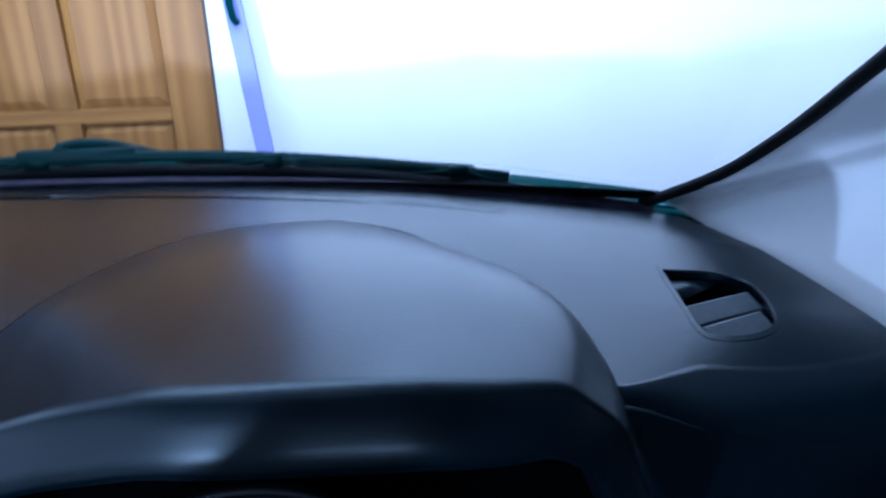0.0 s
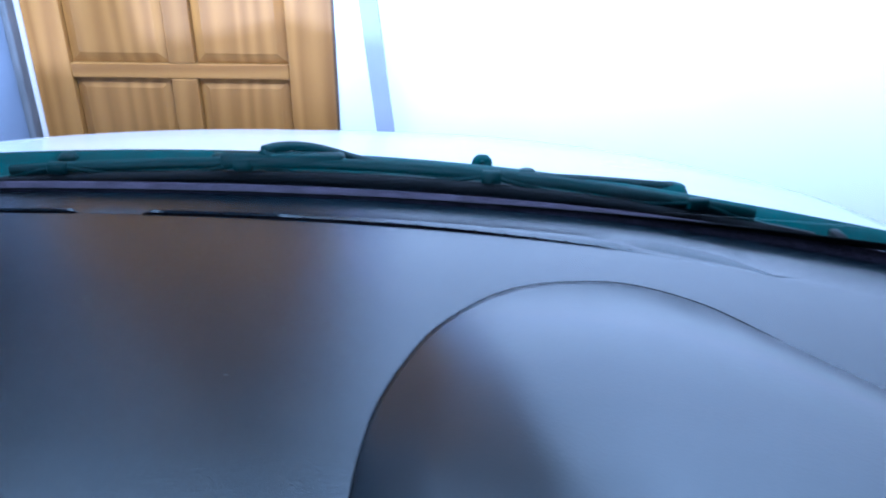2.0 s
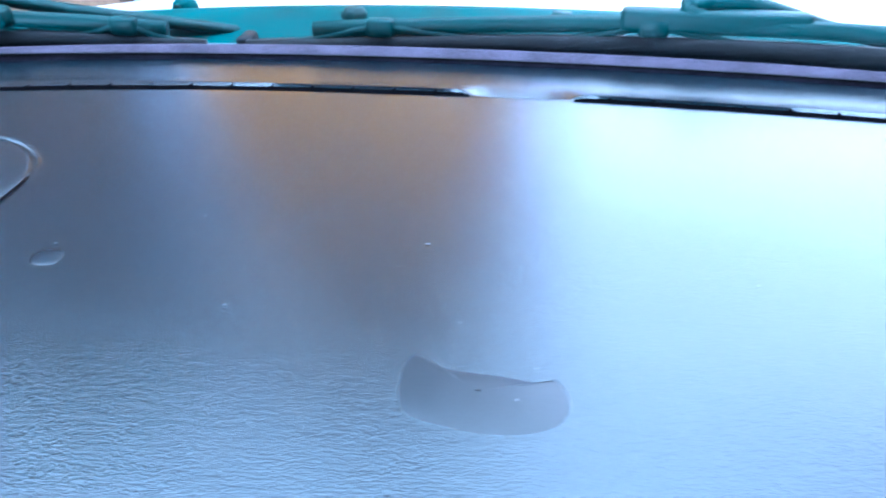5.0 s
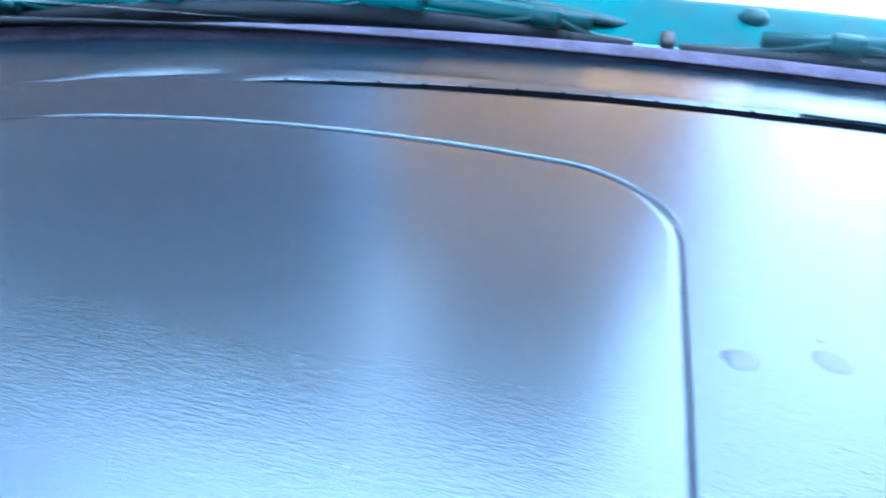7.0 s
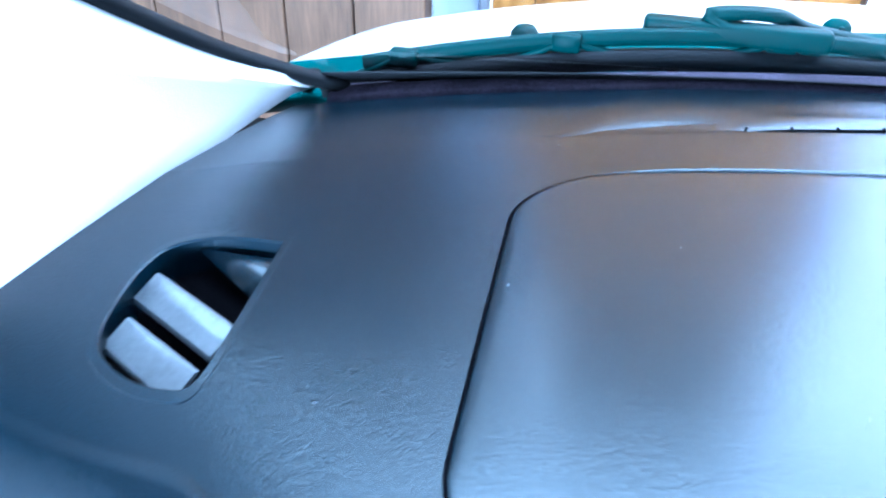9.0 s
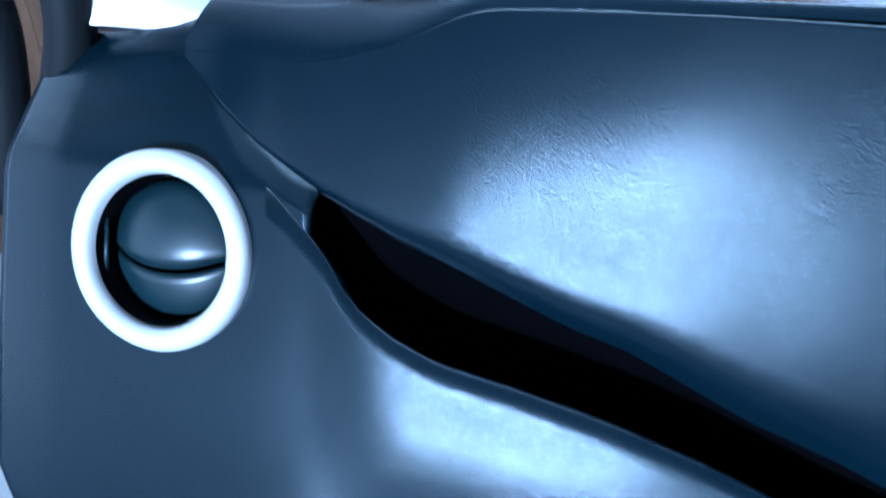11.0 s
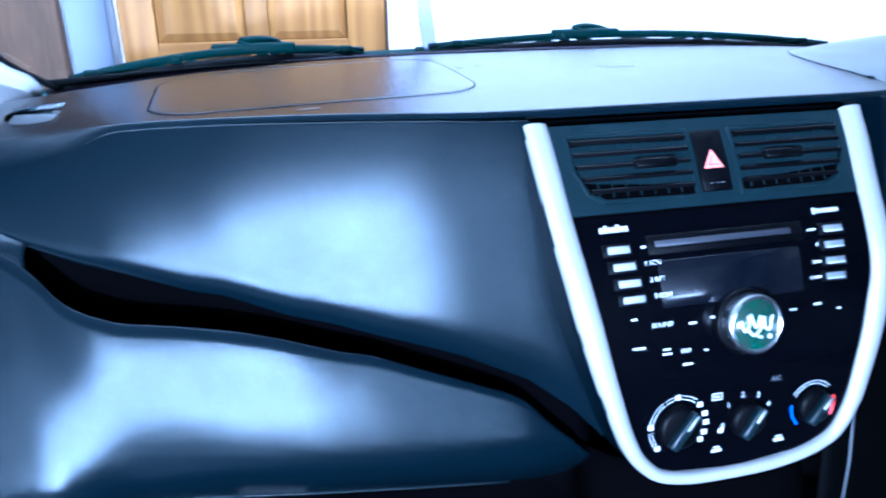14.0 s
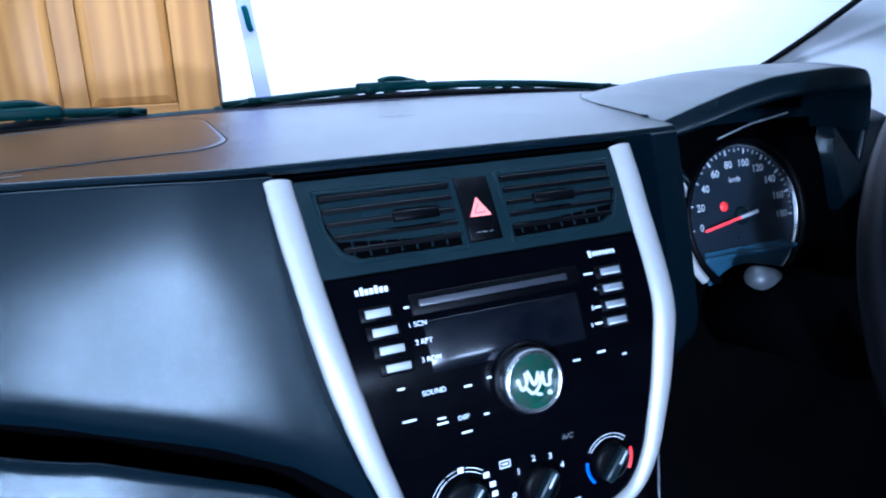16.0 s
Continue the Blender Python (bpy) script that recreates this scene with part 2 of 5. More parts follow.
# ---- building helpers ----


def mesh_from(bm, name, mat, smooth=True):
    bmesh.ops.recalc_face_normals(bm, faces=bm.faces)
    me = bpy.data.meshes.new(name)
    bm.to_mesh(me)
    bm.free()
    me.materials.append(mat)
    for p in me.polygons:
        p.use_smooth = smooth
    return me


def part(name, bm, mat, parent=None, label="", smooth=True, thick=0.0, angle=None):
    ob = new(name, mesh_from(bm, name, mat, smooth))
    ob.parent = parent
    if label:
        ob["label"] = label
    if angle:
        bpy_mod = ob.modifiers.new("edges", "EDGE_SPLIT")
        bpy_mod.split_angle = radians(angle)
    if thick:
        s = ob.modifiers.new("thickness", "SOLIDIFY")
        s.thickness, s.offset = abs(thick), -1.0 if thick > 0 else 1.0
    return ob


def thing(name, label, category, group="", kind="", at=(0, 0, 0)):
    e = new(name)
    e.empty_display_size = 0.02
    e.location = at
    return tagged(e, label, category, group, kind)


def hang(ob, parent):
    """ob keeps its world place under a thing whose base is moved."""
    ob.parent = parent
    ob.matrix_parent_inverse = Matrix.Translation(parent.location).inverted()
    return ob


def loft(rows, closed=False, cap=False):
    """A sheet through rows of points, all of one length."""
    bm = bmesh.new()
    vs = [[bm.verts.new(p) for p in r] for r in rows]
    n = len(rows[0])
    for a, b in zip(vs, vs[1:]):
        for i in range(n if closed else n - 1):
            j = (i + 1) % n
            quad = [a[i], a[j], b[j], b[i]]
            try:
                bm.faces.new(quad)
            except ValueError:
                pass
    if cap:
        bm.faces.new(vs[0])
        bm.faces.new(vs[-1])
    bmesh.ops.remove_doubles(bm, verts=bm.verts, dist=1e-6)
    return bm


def box(x0, x1, y0, y1, z0, z1, bevel=0.0, seg=2):
    bm = bmesh.new()
    bmesh.ops.create_cube(bm, size=1)
    bmesh.ops.scale(bm, vec=(x1 - x0, y1 - y0, z1 - z0), verts=bm.verts)
    bmesh.ops.translate(bm, vec=((x0 + x1) / 2, (y0 + y1) / 2, (z0 + z1) / 2), verts=bm.verts)
    if bevel:
        bmesh.ops.bevel(bm, geom=bm.edges[:], offset=bevel, segments=seg, affect="EDGES", profile=0.5)
    return bm


def tube(points, radius, n=10, flat=1.0, taper=None, up=(0, 0, 1)):
    """A round bar along points; flat squeezes it, taper scales it along its way."""
    rows = []
    pts = [Vector(p) for p in points]
    for i, p in enumerate(pts):
        d = (pts[min(i + 1, len(pts) - 1)] - pts[max(i - 1, 0)]).normalized()
        s = d.cross(Vector(up)).normalized()
        u = s.cross(d).normalized()
        r = radius * (taper[i] if taper else 1)
        rows.append([p + r * (math.cos(a) * s + math.sin(a) * u * flat) for a in [2 * math.pi * k / n for k in range(n)]])
    return loft(rows, True, True)


def lathe(profile, m, n=40, a0=0.0, a1=360.0):
    """A turned form: profile of (radius, height) about the z of m."""
    full = abs(a1 - a0 - 360) < 1e-6
    rows = []
    for r, h in profile:
        rows.append([m @ Vector((r * math.cos(radians(a0 + (a1 - a0) * k / n)), r * math.sin(radians(a0 + (a1 - a0) * k / n)), h)) for k in range(n if full else n + 1)])
    return loft(rows, full)


def smooth_path(points, steps=8):
    """Catmull-Rom through points."""
    p = [Vector(q) for q in points]
    p = [2 * p[0] - p[1]] + p + [2 * p[-1] - p[-2]]
    out = []
    for i in range(1, len(p) - 2):
        for k in range(steps):
            t = k / steps
            a, b, c, d = p[i - 1], p[i], p[i + 1], p[i + 2]
            out.append(0.5 * (2 * b + (c - a) * t + (2 * a - 5 * b + 4 * c - d) * t * t + (3 * b - a - 3 * c + d) * t ** 3))
    out.append(p[-2])
    return out


def lerp(x, xs, ys):
    return float(np.interp(x, xs, ys))


def step(a, b, x):
    t = min(1, max(0, (x - a) / (b - a)))
    return t * t * (3 - 2 * t)

# ---- garage ----
WALL_Y = 1.335


def slab(name, x0, x1, y0, y1, z0, z1, mat, label, category="wall"):
    return tagged(part(name, box(x0, x1, y0, y1, z0, z1), mat, smooth=False), label, category, kind="structure")


slab("floor", -2.6, 3.2, -6.0, 1.50, -0.1, 0.0, M_FLOOR, "bare grey concrete garage floor", "floor")
slab("wall_front_right", -0.022, 3.2, WALL_Y, 1.50, 0, 2.7, M_WALL, "brightly lit white plastered garage wall")
slab("wall_front_left", -2.6, -0.648, WALL_Y, 1.50, 0, 2.7, M_WALL, "white plastered garage wall beside the wooden door")
# Unseen wall over the door, given dark wood to darken what the pad mirrors.
slab("wall_front_top", -0.648, -0.022, WALL_Y, 1.50, 2.0, 2.7, M_BROWN, "unseen wall over the wooden door, darkened to dim reflections")
# Side and back walls close the room; their dark grey holds its light down.
slab("wall_left", -2.75, -2.6, -6.0, 1.50, 0, 2.7, M_DIMWALL, "side wall of the garage, set dark grey to dim bounced light")
slab("wall_right", 3.2, 3.35, -6.0, 1.50, 0, 2.7, M_DIMWALL, "side wall of the garage, set dark grey to dim bounced light")
slab("wall_back", -2.6, 3.2, -6.15, -6.0, 0, 2.7, M_DIMWALL, "unseen back wall of the garage, set dark grey to dim bounced light")
slab("ceiling", -2.6, 3.2, -6.0, 1.50, 2.7, 2.85, M_CEIL, "flat white painted garage ceiling", "ceiling")

door = thing("door_1", "closed varnished wooden panel door in the garage wall", "door", kind="structure")
DX0, DX1 = -0.647, -0.024
for x0, x1 in ((DX0, -0.569), (-0.119, DX1)):
    part("stile", box(x0, x1, WALL_Y + 0.012, WALL_Y + 0.05, 0.005, 1.995, 0.002), M_OAKV, door, smooth=False)
for z0, z1 in ((0.005, 0.2), (0.913, 0.943), (1.9, 1.995)):
    part("rail", box(-0.5685, -0.1195, WALL_Y + 0.0125, WALL_Y + 0.05, z0, z1, 0.002), M_OAKH, door, smooth=False)
for z0, z1 in ((0.2005, 0.9125), (0.9435, 1.8995)):
    part("mullion", box(-0.364, -0.310, WALL_Y + 0.0125, WALL_Y + 0.05, z0, z1, 0.002), M_OAKV, door, smooth=False)
    for x0, x1 in ((-0.568, -0.3645), (-0.3095, -0.120)):
        bm = box(x0 + 0.001, x1 - 0.001, WALL_Y + 0.024, WALL_Y + 0.045, z0, z1)
        front = [f for f in bm.faces if f.normal.y < -0.9]
        r = bmesh.ops.inset_region(bm, faces=front, thickness=0.028, depth=0.007)
        part("panel", bm, M_OAKV, door, smooth=False)
part("core", box(-0.646, -0.025, WALL_Y + 0.0455, WALL_Y + 0.055, 0.005, 1.995), M_OAKV, door, smooth=False)
part("edge_strip", box(-0.0235, -0.0185, WALL_Y - 0.004, WALL_Y + 0.03, 0, 2.0), M_BROWN, door, "dark worn strip along the door edge", smooth=False)
for z in (0.95, 1.55):
    part("hinge", tube([(-0.0205, WALL_Y - 0.008, z - 0.04), (-0.0205, WALL_Y - 0.008, z + 0.04)], 0.006), M_METAL, door)
door_frame = thing("door_frame", "grey-blue painted frame post beside the wooden door", "door frame", kind="structure")
part("jamb", box(-0.664, -0.6485, WALL_Y - 0.03, WALL_Y - 0.001, 0, 2.04, 0.004), M_POST, door_frame, smooth=False)
part("casing", box(-0.755, -0.6645, WALL_Y - 0.018, WALL_Y - 0.001, 0, 2.06, 0.003), M_GREYBLUE, door_frame, smooth=False)
gate = thing("timber_gate", "dark brown planked timber gate beside the door", "gate")
for k in range(12):
    x = -0.76 - 0.142 * k
    part("plank", box(x - 0.139, x, WALL_Y - 0.055, WALL_Y - 0.003, 0, 2.69, 0.004), M_BROWN, gate, smooth=False)
for z in (0.4, 1.2, 2.0):
    part("ledge", box(-2.45, -0.77, WALL_Y - 0.075, WALL_Y - 0.0555, z, z + 0.1, 0.004), M_BROWN, gate, smooth=False)
pole = thing("leaning_board", "pale blue painted strip leaning against the white wall", "board")
rows = []
for i in range(9):
    z = 0.02 + 1.9 * i / 8
    x = 0.082 - 0.115 * (z - 0.845)
    y = 1.225 + 0.045 * z
    rows.append([(x - 0.017, y, z), (x + 0.017, y, z), (x + 0.017, y + 0.012, z), (x - 0.017, y + 0.012, z)])
part("strip", loft(rows, True, True), M_BLUE, pole, smooth=False)
part("hook", tube(smooth_path([(0.044, 1.272, 1.155), (0.046, 1.262, 1.14), (0.050, 1.262, 1.115), (0.055, 1.270, 1.105)]), 0.007), M_COWL, pole, "dark hook on the strip")

# ---- car outside ----
hood = thing("bonnet", "white painted car bonnet in front of the windscreen", "car bonnet")


def hood_y(x):
    """Rear edge of the bonnet, drawn back to the glass corners beyond the cowl's notch."""
    a = abs(x)
    return 0.552 - 0.42 * min(a, 0.445) ** 2 - 0.32 * max(0.0, a - 0.445)


rows = []
for i in range(25):
    s = i / 24
    rows.append([(x, hood_y(x) * (1 - s) + (1.235 - 0.14 * (abs(x) / 0.66) ** 3) * s, 0.992 - 0.004 * (1 - s) - 0.105 * s - 0.067 * s ** 3 - 0.03 * (abs(x) / 0.66) ** 3) for x in np.linspace(-0.66, 0.66, 67)])
part("panel", loft(rows), M_PAINT, hood, thick=0.012)
for sx in (-1, 1):
    noz = thing("washer_nozzle", "small round black windscreen washer nozzle", "washer nozzle", "washer nozzles", at=(0.262 * sx, 0.556, 0.982))
    m = Matrix.Translation((0.262 * sx, 0.556, 0.984))
    hang(part("body", lathe([(0.010, 0.0), (0.010, 0.007), (0.009, 0.011), (0.006, 0.014), (0.0, 0.015)], m, 20), M_COWL), noz)
    hang(part("jet", lathe([(0.0, 0.0), (0.002, 0.0), (0.002, 0.003), (0.0, 0.003)], Matrix.Translation((0.262 * sx, 0.545, 0.995)) @ pose(0, 0, 0, 90), 8), M_METAL), noz)

cowl = thing("cowl_panel", "black ribbed plastic cowl under the wipers", "cowl panel")


def foam_y(x):
    return 0.417 - 0.245 * x * x


def cowl_y(x):
    return 0.449 - 0.235 * x * x


rows = []
for f, dz in ((0.0, 0.0), (0.10, -0.006), (0.25, -0.012), (0.42, -0.010), (0.6, 0.000), (0.8, 0.004), (1.0, 0.000), (1.12, -0.012)):
    rows.append([(x, cowl_y(x) - 0.006 + f * max(0.02, hood_y(x) + 0.010 - cowl_y(x)), 1.000 + dz - 0.022 * (abs(x) / 0.6) ** 3) for x in np.linspace(-0.64, 0.64, 65)])
part("panel", loft(rows), M_COWL, cowl, thick=0.004)
part("moulding", tube([(x, cowl_y(x), 1.003 - 0.022 * (abs(x) / 0.6) ** 3) for x in np.linspace(-0.6, 0.6, 49)], 0.0014), M_MOULD, cowl, "teal lower windscreen moulding")
for k in range(17):
    x = -0.588 + 0.0695 * k
    y, z = cowl_y(x), 1.002 - 0.022 * (abs(x) / 0.6) ** 3
    part("clip", box(x - 0.004, x + 0.004, y - 0.002, y + 0.016, z - 0.004, z + 0.006, 0.0015, 1), M_RUBBER, cowl)
for k, x in enumerate((-0.47, -0.33, -0.12, 0.02, 0.11, 0.3)):
    part("fastener", lathe([(0.0, 0.004), (0.006, 0.004), (0.009, 0.0), (0.009, -0.004)], Matrix.Translation((x, cowl_y(x) + 0.7 * (hood_y(x) - cowl_y(x)), 1.003)), 14), M_METAL, cowl, "dark round fastener")


def wiper(x_pivot, x0, x1, x_hook, h, label):
    """Arm from the pivot to the blade's middle; the blade lies along the foot of the glass from x0 to x1."""
    w = thing("windscreen_wiper", label, "wiper", "windscreen wipers", at=(x_pivot, 0.5, 1.0))

    def foot(x, up=0.0, out=0.0):
        s = (x - x0) / (x1 - x0)
        return Vector((x, foam_y(x) + 0.024 + out, 1.003 + up + 0.010 * math.sin(math.pi * min(1, max(0, s))) - 0.02 * (abs(x) / 0.6) ** 3))

    xs = np.linspace(x0, x1, 21)
    hang(part("rubber_blade", tube([foot(x) for x in xs], 0.0045, 6, 1.5), M_RUBBER), w)
    hang(part("spine", tube([foot(x, 0.009 + 0.003 * math.sin(math.pi * (x - x0) / (x1 - x0)), 0.003) for x in np.linspace(x0 + 0.06 * (x1 - x0), x1 - 0.06 * (x1 - x0), 17)], 0.0042, 8, 1.2), M_METAL), w)
    for a, b in ((0.02, 0.22), (0.26, 0.44), (0.56, 0.74), (0.78, 0.98)):
        xa, xb = x0 + a * (x1 - x0), x0 + b * (x1 - x0)
        pts = [foot(xa, 0.002), foot(xa * 0.75 + xb * 0.25, 0.006), foot((xa + xb) / 2, 0.011), foot(xa * 0.25 + xb * 0.75, 0.006), foot(xb, 0.002)]
        hang(part("bridge", tube(smooth_path(pts, 5), 0.0022, 6), M_METAL), w)
        hang(part("joint", box(*[v for c, d in zip(foot((xa + xb) / 2, 0.011), (0.008, 0.004, 0.005)) for v in (c - d, c + d)], 0.0015, 1), M_METAL), w)
    hub = foot(x_hook, 0.014, 0.004)
    hang(part("connector", box(hub.x - 0.05, hub.x + 0.05, hub.y - 0.006, hub.y + 0.007, hub.z - 0.006, hub.z + 0.006, 0.003), M_METAL), w)
    arm = smooth_path([(x_pivot, 0.505, 0.988), (x_pivot + 0.25 * (x_hook - x_pivot), 0.49, 0.998), (x_pivot + 0.7 * (x_hook - x_pivot), 0.465, 1.008 + 0.4 * h), (x_hook + 0.02, hub.y + 0.012, hub.z + 0.6 * h), (x_hook - 0.015, hub.y + 0.002, hub.z + h * 0.6), hub], 6)
    hang(part("arm", tube(arm, 0.006, 8, 0.7), M_METAL), w)
    hang(part("pivot_cap", lathe([(0.0, 0.016), (0.012, 0.014), (0.016, 0.006), (0.016, -0.01)], Matrix.Translation((x_pivot, 0.505, 0.975)), 20), M_COWL), w)
    return w


wiper(-0.17, -0.575, -0.19, -0.35, 0.014, "black passenger side windscreen wiper resting on the glass")
wiper(0.43, -0.165, 0.50, 0.10, 0.012, "long black driver side windscreen wiper resting on the glass")

# windscreen: leans back from the foot, bowed across
RAKE = 0.64
glass_rows = []
for i in range(25):
    h = 0.43 * (i / 24) ** 1.6
    hw = lerp(h, [0, 0.007, 0.03, 0.05, 0.08, 0.125, 0.43], [0.556, 0.564, 0.584, 0.592, 0.597, 0.597, 0.565])
    glass_rows.append([(c * hw, foam_y(c * hw) + 0.012 - h / RAKE + 0.03 * (1 - c * c) * h, 0.998 + h - 0.006 * abs(c) ** 3 * (1 - i / 24)) for c in np.linspace(-1, 1, 41)])
win = thing("window_1", "clear green-tinted front windscreen leaning back", "windscreen", kind="structure")
g = part("pane", loft(glass_rows), M_CLEAR, win)
g.visible_shadow = False
for sx, idx in ((-1, 0), (1, 40)):
    edge = [Vector(r[idx]) for r in glass_rows]
    edge = [Vector((e.x, e.y - 0.004, e.z)) for e in smooth_path(edge, 3)]
    part("edge_seal", tube(edge, 0.0042, 8), M_RUBBER, win, "black rubber edge of the windscreen")
rows = []
for s, dz in ((0.0, 0.0), (0.006, 0.002), (0.012, 0.006)):
    rows.append([(x, foam_y(x) + 0.010 - s * 1.2, 1.001 + s * 0.8 - 0.006 * (abs(x) / 0.575) ** 3) for x in np.linspace(-0.569, 0.569, 49)])
part("dark_border", loft(rows), M_RUBBER, win, "black printed border of the glass", thick=0.001)

# ---- dashboard ----


def ztop(x, y):
    ys, zs = [-0.1, 0.0, 0.05, 0.1, 0.15, 0.2, 0.27, 0.35, 0.42], [1.002, 1.0125, 1.0180, 1.0208, 1.0225, 1.023, 1.022, 1.0165, 1.0115]
    return sum(lerp(y + d, ys, zs) for d in (-0.045, -0.03, -0.015, 0, 0.015, 0.03, 0.045)) / 7 - 0.020 * (abs(x) / 0.55) ** 3 - 4.0 * step(0.45, 0.56, abs(x)) * max(0.0, 0.135 - y) ** 2


def half_width(y):
    return lerp(y, [0.06, 0.09, 0.11, 0.13, 0.17, 0.215, 0.27, 0.365, 0.41], [0.604, 0.606, 0.604, 0.601, 0.596, 0.590, 0.583, 0.571, 0.567])


def front_y(x):
    a = abs(x)
    return sum(lerp(a + d, [0.0, 0.16, 0.20, 0.28, 0.386, 0.45, 0.53, 0.58, 0.612, 0.66], [0.0, 0.001, 0.004, 0.024, 0.045, 0.060, 0.068, 0.078, 0.092, 0.118]) for d in (-0.045, -0.03, -0.015, 0, 0.015, 0.03, 0.045)) / 7


BAND_X = [0.606, 0.597, 0.584, 0.563, 0.531, 0.486, 0.469, 0.414, 0.391, 0.344, 0.31, 0.276, 0.24, 0.211, 0.16, 0.124, 0.105, 0.085, 0.0]
BAND_Z = [0.982, 0.972, 0.956, 0.937, 0.922, 0.906, 0.903, 0.885, 0.881, 0.863, 0.8555, 0.845, 0.8355, 0.827, 0.805, 0.778, 0.758, 0.735, 0.73]
FOOT_X = [0.05, 0.2, 0.3, 0.34, 0.4, 0.45, 0.5, 0.53, 0.58, 0.61, 0.66]
FOOT_Y = [-0.088, -0.047, -0.020, -0.009, 0.005, 0.015, 0.027, 0.037, 0.056, 0.074, 0.104]


def band_z(x):
    return lerp(-abs(x), [-v for v in BAND_X], BAND_Z)


def foot_y(x):
    """Depth of the face's lower edge."""
    return sum(lerp(abs(x) + d, FOOT_X, FOOT_Y) for d in (-0.045, -0.03, -0.015, 0, 0.015, 0.03, 0.045)) / 7


def crisp(x):
    """1 where the front edge is a crisp crease, 0 where it is a full round."""
    return 1 - step(0.455, 0.50, abs(x))


def slit(x):
    """Height of the open slit under the front edge, widest beside the console."""
    return 0.0010 * step(-0.38, -0.30, x) + 0.0015 * step(-0.24, -0.16, x) + 0.0080 * step(-0.150, -0.138, x) if x < 0.175 else 0.0


def face_y(x, z):
    zt, zb = ztop(x, front_y(x)) - 0.0005 - 0.0036 * crisp(x) - slit(x), band_z(x)
    w = min(1.0, max(0.0, (z - zb) / max(0.004, zt - zb)))
    return foot_y(x) + (front_y(x) - 0.002 * crisp(x) - foot_y(x)) * (w + 0.12 * w * (w - 1))


dash = thing("dashboard", "dusty dark blue-grey grained plastic dashboard", "dashboard")


def pad_columns():
    c = set(np.linspace(-1, 1, 121).round(4))
    for v in np.linspace(0.50, 0.572, 56):
        c |= {round(v / 0.612, 4), round(-v / 0.612, 4)}
    for v in (0.020, 0.0235, 0.36, 0.40, 0.43, 0.45):
        c |= {round(v / 0.6, 4), round(-v / 0.6, 4)}
    for v in (0.173, 0.177, 0.2125, 0.2155, 0.446, 0.453, -0.100, -0.092):
        c.add(round(v / 0.612, 4))
    return sorted(c)


HOLE = [(0.514, 0.178), (0.537, 0.178), (0.552, 0.171), (0.556, 0.158), (0.553, 0.137), (0.547, 0.121), (0.534, 0.112), (0.518, 0.109), (0.510, 0.114), (0.511, 0.145)]
hole_pts = smooth_path([(x, y, 0) for x, y in HOLE] + [(*HOLE[0], 0)], 5)[:-1]


def in_hole(x, y):
    x = abs(x)
    if not (0.50 < x < 0.57 and 0.10 < y < 0.185):
        return False
    odd = False
    for p, q in zip(hole_pts, hole_pts[1:] + hole_pts[:1]):
        if (p.y > y) != (q.y > y) and x < (q.x - p.x) * (y - p.y) / (q.y - p.y) + p.x:
            odd = not odd
    return odd


rows = []
cols = pad_columns()


def slot_depth(x):
    a = abs(x)
    return step(0.021, 0.024, a) * (1 - step(0.33, 0.372, a))


def slot_y(x):
    """Front lip of the defroster slots; past their tips a crease runs on to the pad's sides."""
    a = abs(x)
    return 0.343 - 0.30 * a * a if a < 0.369 else 0.302 - 0.345 * (a - 0.369)


def trough_far(x):
    """Far rim of the shallow trough that holds the slots; it ends in a tip beyond them."""
    return max(slot_y(x), lerp(abs(x), [0, 0.22, 0.305, 0.365, 0.40, 0.421, 0.432, 0.443], [0.366, 0.357, 0.347, 0.337, 0.326, 0.313, 0.301, 0.277]))


def trough_foot(x):
    return max(slot_y(x), lerp(abs(x), [0, 0.2, 0.305, 0.363, 0.397, 0.418, 0.433, 0.443], [0.354, 0.346, 0.334, 0.325, 0.315, 0.304, 0.291, 0.277]))


def rear_z(x, y):
    """Behind the crease the pad falls a little towards the glass."""
    return ztop(x, y) - 0.07 * max(0.0, y - slot_y(x))


def trough(x):
    return 0.0036 * (1 - step(0.39, 0.443, abs(x)))


def foot_drop(x):
    """Beside the slots the trough's floor rises to a low far rim."""
    return trough(x) * (1 - 1.2 * slot_depth(x))


def floor_drop(x):
    return 0.4 * trough(x) * (0.35 + 0.65 * step(0.018, 0.03, abs(x))) * (1 - step(0.34, 0.40, abs(x)))


def slot_width(x):
    return 0.0078 * (1 - step(0.20, 0.380, abs(x))) * step(0.016, 0.030, abs(x)) + 0.0016


def top_row(fy, fz):
    r = []
    for c in cols:
        x = c * 0.6
        y = fy(x)
        x = c * half_width(y)
        r.append((x, y, fz(x, y)))
    return r


rows.append(top_row(lambda x: foam_y(x) + 0.006, lambda x, y: rear_z(x, y) - 0.016))
rows.append(top_row(lambda x: foam_y(x) - 0.001, lambda x, y: rear_z(x, y) - 0.003))
rows.append(top_row(lambda x: foam_y(x) - 0.004, lambda x, y: rear_z(x, y) - 0.0005))
rows.append(top_row(lambda x: trough_far(x) * 0.5 + (foam_y(x) - 0.004) * 0.5, rear_z))
rows.append(top_row(lambda x: trough_far(x) + 0.0035, rear_z))
rows.append(top_row(lambda x: trough_far(x) + 0.0012, lambda x, y: rear_z(x, y) - 0.08 * trough(x)))
rows.append(top_row(lambda x: trough_foot(x) + 0.0010, lambda x, y: rear_z(x, y) - 0.92 * foot_drop(x)))
rows.append(top_row(lambda x: trough_foot(x) + 0.0005, lambda x, y: rear_z(x, y) - foot_drop(x)))
